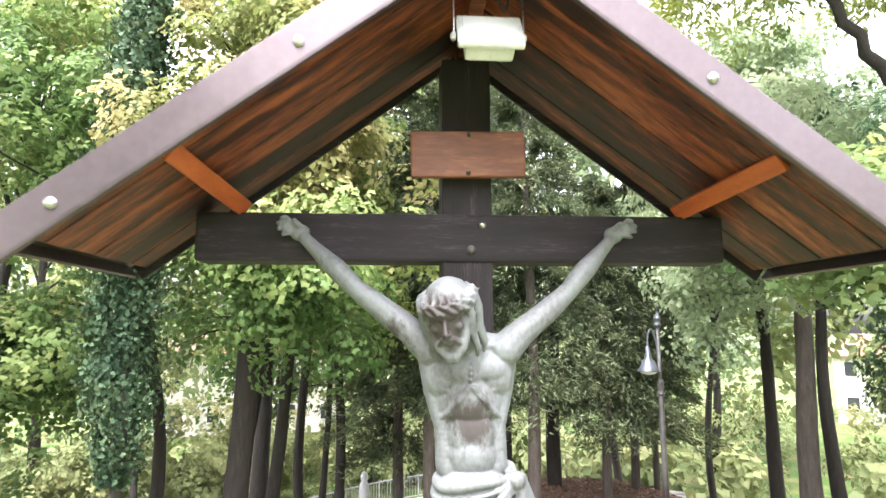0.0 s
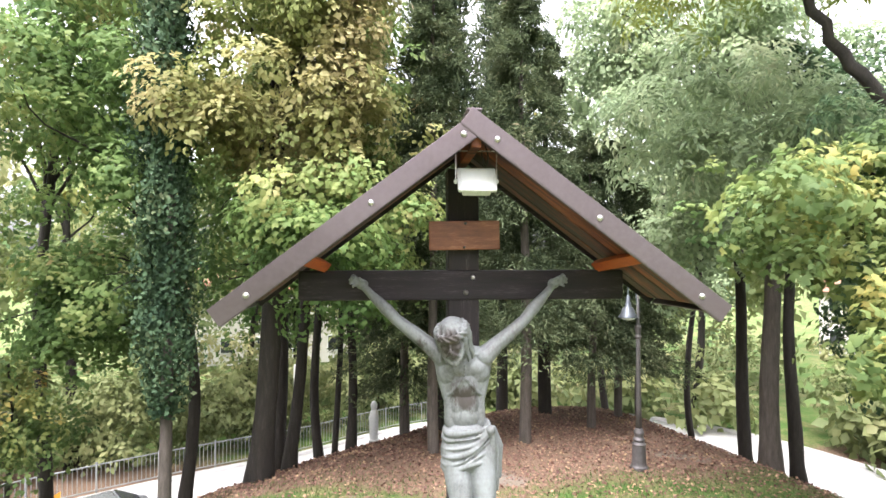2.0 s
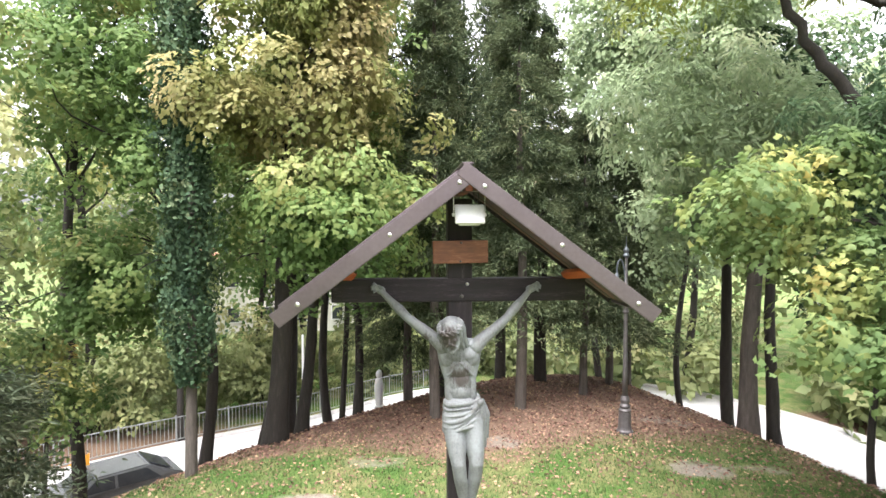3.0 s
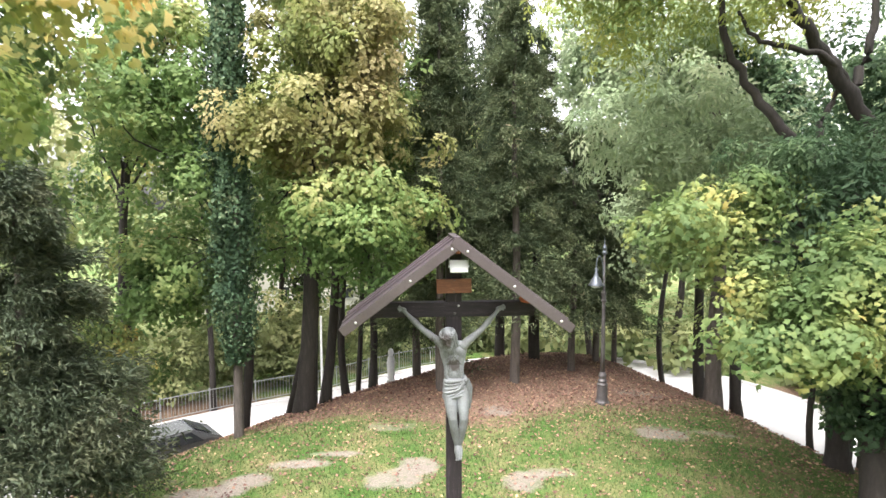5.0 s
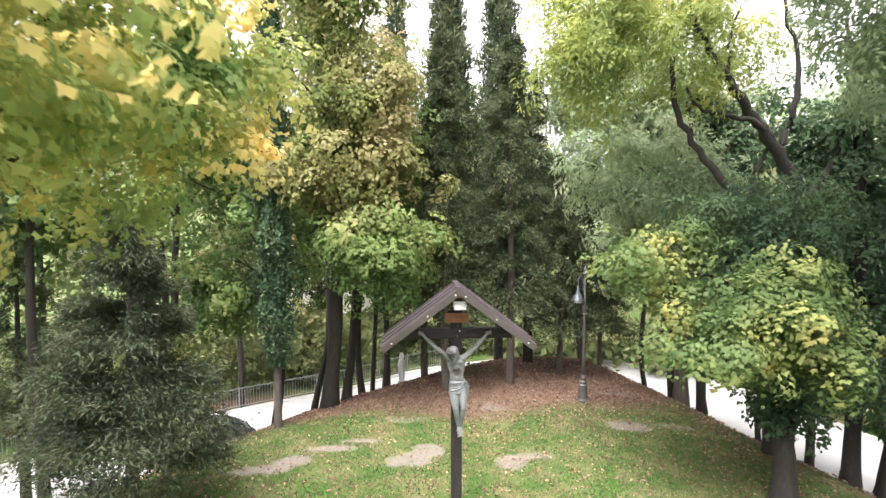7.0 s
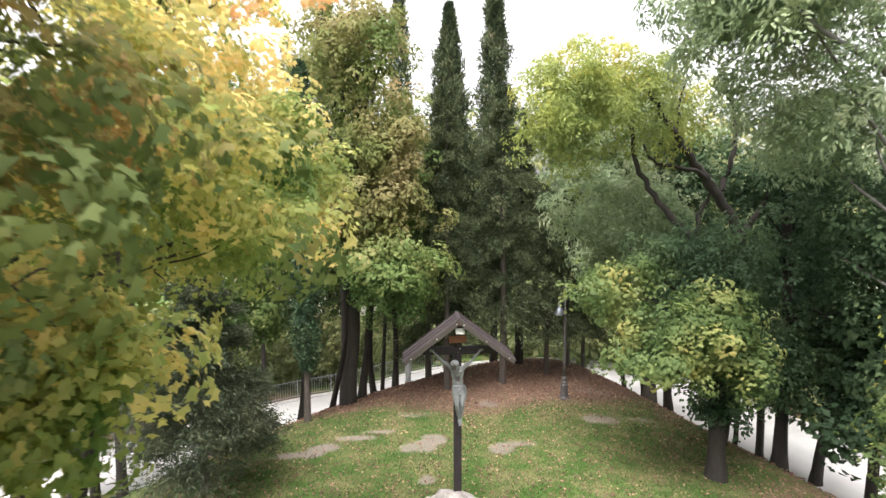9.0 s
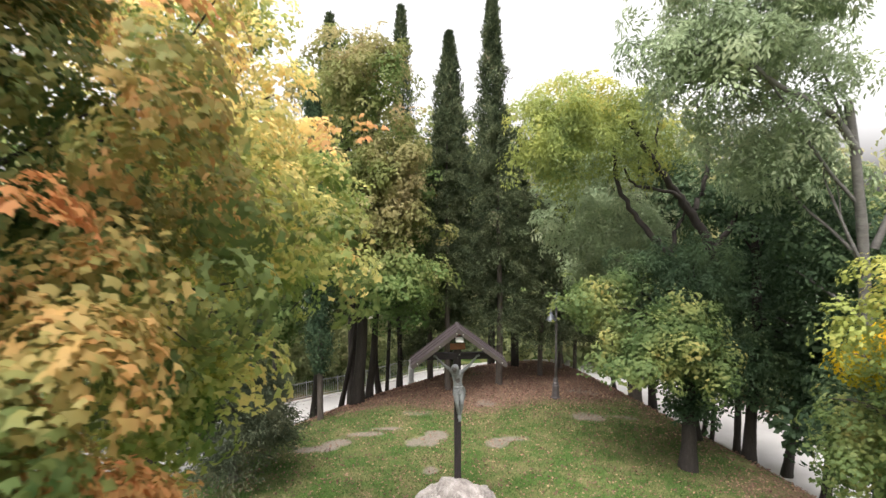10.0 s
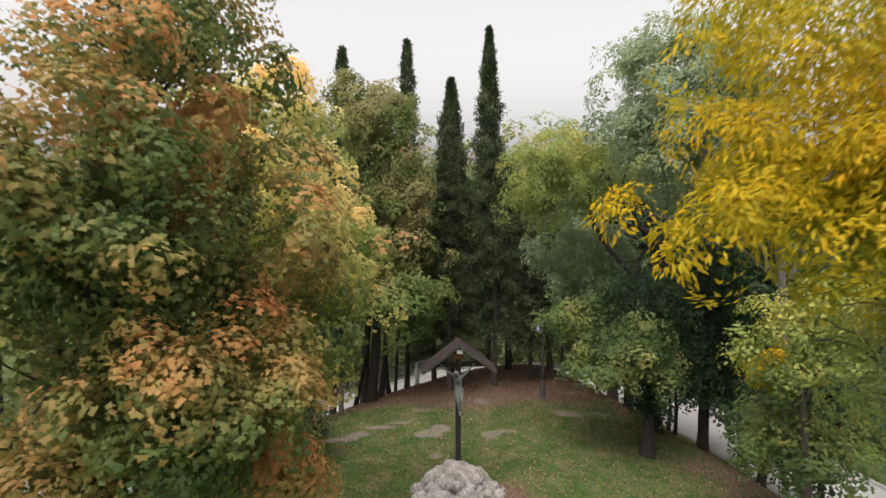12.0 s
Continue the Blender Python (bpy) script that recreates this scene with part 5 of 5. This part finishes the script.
# ---- things by the west road ----
for (x, y, hgt, nm, lb, mt) in ((-4.75, 21.9, 4.2, "white_pole", "thin white metal pole beside the road", pole_white),):
    p = thing(nm, x, y, gz(x, y) - 0.05, label=lb, category="pole")
    part("shaft", lathe([(0.06, 0), (0.05, hgt), (0.02, hgt + 0.03)], 12), mt, p)
marker = thing("stone_pillar", -1.22, 16.6, gz(-1.22, 16.6) - 0.05, label="slim white stone pillar at the edge of the wood", category="pillar")
part("plinth", box(0.34, 0.34, 0.3, pose(0, 0, 0.15), 0.02), pole_white, marker)
part("shaft", lathe([(0.13, 0.3), (0.15, 0.6), (0.17, 1.0), (0.13, 1.2), (0.09, 1.28)], 14), pole_white, marker)
part("cap", lathe([(0.07, 1.27), (0.11, 1.34), (0.115, 1.44), (0.07, 1.54), (0.01, 1.57)], 14), pole_white, marker, smooth=True)


def railing():
    way = []
    d = np.gradient(ROADWAY, axis=0)
    d /= np.linalg.norm(d, axis=1)[:, None]
    off = ROADWAY + np.stack([-d[:, 1], d[:, 0]], 1) * (ROAD_W / 2 + 0.4)
    keep = off[(off[:, 0] > -26) & (off[:, 0] < 3)]
    seg = np.r_[0, np.cumsum(np.linalg.norm(np.diff(keep, axis=0), axis=1))]
    fence = thing("railing", 0, 0, LOW, label="grey metal railing with upright bars along the road", category="railing")
    bar = bpy.data.meshes.new("bar")
    b = box(0.018, 0.018, 0.9, pose(0, 0, 0.6))
    b.to_mesh(bar)
    b.free()
    bar.materials.append(rail_grey)
    postm = bpy.data.meshes.new("rail_post")
    b = box(0.06, 0.06, 1.2, pose(0, 0, 0.55), 0.005)
    b.to_mesh(postm)
    b.free()
    postm.materials.append(rail_grey)
    for k, s in enumerate(np.arange(0, seg[-1], 0.15)):
        x, y = np.interp(s, seg, keep[:, 0]), np.interp(s, seg, keep[:, 1])
        ob = new("bar" if k % 14 else "rail_post", bar if k % 14 else postm)
        ob.parent = fence
        ob.matrix_basis = pose(x, y, 0)
    for z in (0.16, 1.06):
        v, f = tube_np(np.column_stack([keep, np.full(len(keep), z)]), np.full(len(keep), 0.025), 6)
        part_np("rail", v, f, rail_grey, fence)


railing()


def car(x, y, rz):
    c = thing("car", x, y, LOW, rz, label="dark grey hatchback car parked at the roadside", category="car")
    prof = [(-2.0, 0.35), (-2.02, 0.75), (-1.85, 0.95), (-1.2, 1.0), (-0.55, 1.42), (0.9, 1.46), (1.6, 1.1), (1.95, 0.98), (2.0, 0.4)]

    def extrude(p, w, inset=0.0):
        bm = bmesh.new()
        a = [bm.verts.new((q[0], -w + inset * max(0, q[1] - 0.95), q[1])) for q in p]
        b = [bm.verts.new((q[0], w - inset * max(0, q[1] - 0.95), q[1])) for q in p]
        bm.faces.new(a)
        bm.faces.new(b[::-1])
        for i in range(len(p)):
            j = (i + 1) % len(p)
            bm.faces.new((a[j], a[i], b[i], b[j]))
        bmesh.ops.recalc_face_normals(bm, faces=bm.faces[:])
        bmesh.ops.bevel(bm, geom=bm.edges[:], offset=0.05, segments=2, affect="EDGES")
        return bm

    part("body", extrude(prof, 0.86, 0.3), car_paint, c)
    for s in (-1, 1):
        for x0, x1, xt0, xt1 in ((-0.95, -0.05, -0.5, -0.05), (0.03, 1.25, 0.03, 0.85)):
            bm = bmesh.new()
            vs = [bm.verts.new((a, s * (0.862 - 0.3 * (b - 0.95)), b)) for a, b in ((x0, 1.02), (x1, 1.02), (xt1, 1.37), (xt0, 1.37))]
            bm.faces.new(vs)
            g = bmesh.ops.extrude_face_region(bm, geom=bm.faces[:])
            bmesh.ops.translate(bm, vec=(0, s * 0.01, 0), verts=[q for q in g["geom"] if isinstance(q, bmesh.types.BMVert)])
            bmesh.ops.recalc_face_normals(bm, faces=bm.faces[:])
            part("side_window", bm, window_dark, c)
    part("windscreen", box(0.76, 1.3, 0.02, pose(-0.89, 0, 1.235, 0, -32.9, 0)), window_dark, c)
    part("rear_window", box(0.7, 1.25, 0.02, pose(1.28, 0, 1.31, 0, 27.2, 0)), window_dark, c)
    for wx in (-1.25, 1.25):
        for s in (-1, 1):
            w = part("wheel", lathe([(0.2, -0.09), (0.3, -0.1), (0.32, -0.06), (0.32, 0.06), (0.3, 0.1), (0.2, 0.09)], 20, pose(wx, s * 0.8, 0.32, 90)), rubber, c)
            part("rim", lathe([(0.19, -0.095), (0.18, -0.1), (0.05, -0.085)][::-1] + [(0.19, 0.095), (0.05, 0.1)], 14, pose(wx, s * 0.8, 0.32, 90)), rail_grey, w)
    return c


car(-9.4, 14.3, 38)
sg = thing("road_sign", -10.3, 14.5, gz(-10.3, 14.5) - 0.05, label="orange triangular roadworks sign on a post", category="road sign")
part("post", lathe([(0.03, 0), (0.03, 1.6)], 10), rail_grey, sg)
bm = bmesh.new()
bmesh.ops.create_cone(bm, segments=3, radius1=0.42, radius2=0.42, depth=0.02, cap_ends=True, matrix=pose(0, -0.04, 1.6, 90, 0, 0) @ pose(0, 0, 0, 0, 0, 90))
part("plate", bm, sign_orange, sg)
bm = bmesh.new()
bmesh.ops.create_cone(bm, segments=3, radius1=0.12, radius2=0.02, depth=0.01, cap_ends=True, matrix=pose(0, -0.055, 1.58, 90, 0, 0) @ pose(0, 0, 0, 0, 0, 90))
part("emblem", bm, rubber, sg)


def house(x, y, rz, w, d, hgt, label):
    hs = thing("house", x, y, LOW, rz, label=label, category="house")
    part("wall", box(w, d, hgt, pose(0, 0, hgt / 2)), plaster, hs)
    bm = bmesh.new()
    e, rh = 0.5, 1.8
    pts = [(-w / 2 - e, -d / 2 - e, hgt), (w / 2 + e, -d / 2 - e, hgt), (w / 2 + e, d / 2 + e, hgt), (-w / 2 - e, d / 2 + e, hgt), (-w / 2 + 1, 0, hgt + rh), (w / 2 - 1, 0, hgt + rh)]
    vs = [bm.verts.new(q) for q in pts]
    for q in ((0, 1, 5, 4), (1, 2, 5), (2, 3, 4, 5), (3, 0, 4), (3, 2, 1, 0)):
        bm.faces.new([vs[i] for i in q])
    part("roof", bm, tile_red, hs)
    n = int(w // 2.4)
    for k in range(n):
        for fl in range(int(hgt // 2.8)):
            wn_ = part("window", box(1.0, 0.08, 1.3, pose(-w / 2 + (k + 0.5) * w / n, -d / 2 - 0.03, 1.6 + 2.9 * fl), 0.01), pole_white, hs)
            part("pane", box(0.84, 0.02, 1.14, pose(-w / 2 + (k + 0.5) * w / n, -d / 2 - 0.08, 1.6 + 2.9 * fl)), window_dark, wn_)


house(-12, 50, 8, 14, 9, 6.0, "cream two-storey house behind the trees")
house(44, 46, -38, 12, 8, 5.6, "cream house beyond the road with red tiled roof")

# ---- grass and fallen leaves ----
def lawn():
    n = 120000
    x, y = rng.uniform(-7.5, 10, n), rng.uniform(-2.5, 13, n)
    s, l = ground_masks(x, y)
    keep = (s < 0.45) & (rng.uniform(0, 1, n) > l * 1.15)
    x, y = x[keep], y[keep]
    n = len(x)
    z = ground_z(x, y)
    a = rng.uniform(0, 2 * np.pi, n)
    hh = rng.uniform(0.03, 0.085, n)
    w = rng.uniform(0.006, 0.014, n)
    dx, dy = np.cos(a) * w, np.sin(a) * w
    tip = rng.normal(size=(n, 2)) * 0.03
    v = np.stack([np.stack([x - dx, y - dy, z - 0.01], 1), np.stack([x + dx, y + dy, z - 0.01], 1), np.stack([x + tip[:, 0], y + tip[:, 1], z + hh], 1)], 1)
    tagged(part_np("grass", v.reshape(-1, 3), np.arange(3 * n).reshape(-1, 3), grass_mat), "short green grass on the knoll", "grass", kind="stuff")
    n = 56000
    x, y = rng.uniform(-9, 12, n), rng.uniform(-2.5, 18, n)
    s, l = ground_masks(x, y)
    keep = rng.uniform(0, 1, n) < 0.3 + 0.7 * l
    x, y = x[keep], y[keep]
    n = len(x)
    pos = np.stack([x, y, ground_z(x, y) + 0.02 + rng.uniform(0, 0.02, n)], 1)
    nrm = np.array([0, 0, 1.0]) + 0.35 * rng.normal(size=(n, 3))
    v, f = scatter_leaves(pos, nrm, rng.normal(size=(n, 3)), rng.uniform(0.05, 0.11, n), LEAF_SIMPLE)
    tagged(part_np("leaf_litter", v, f, litter_mat), "scattered fallen brown and yellow leaves on the grass", "leaf litter", kind="stuff")


lawn()
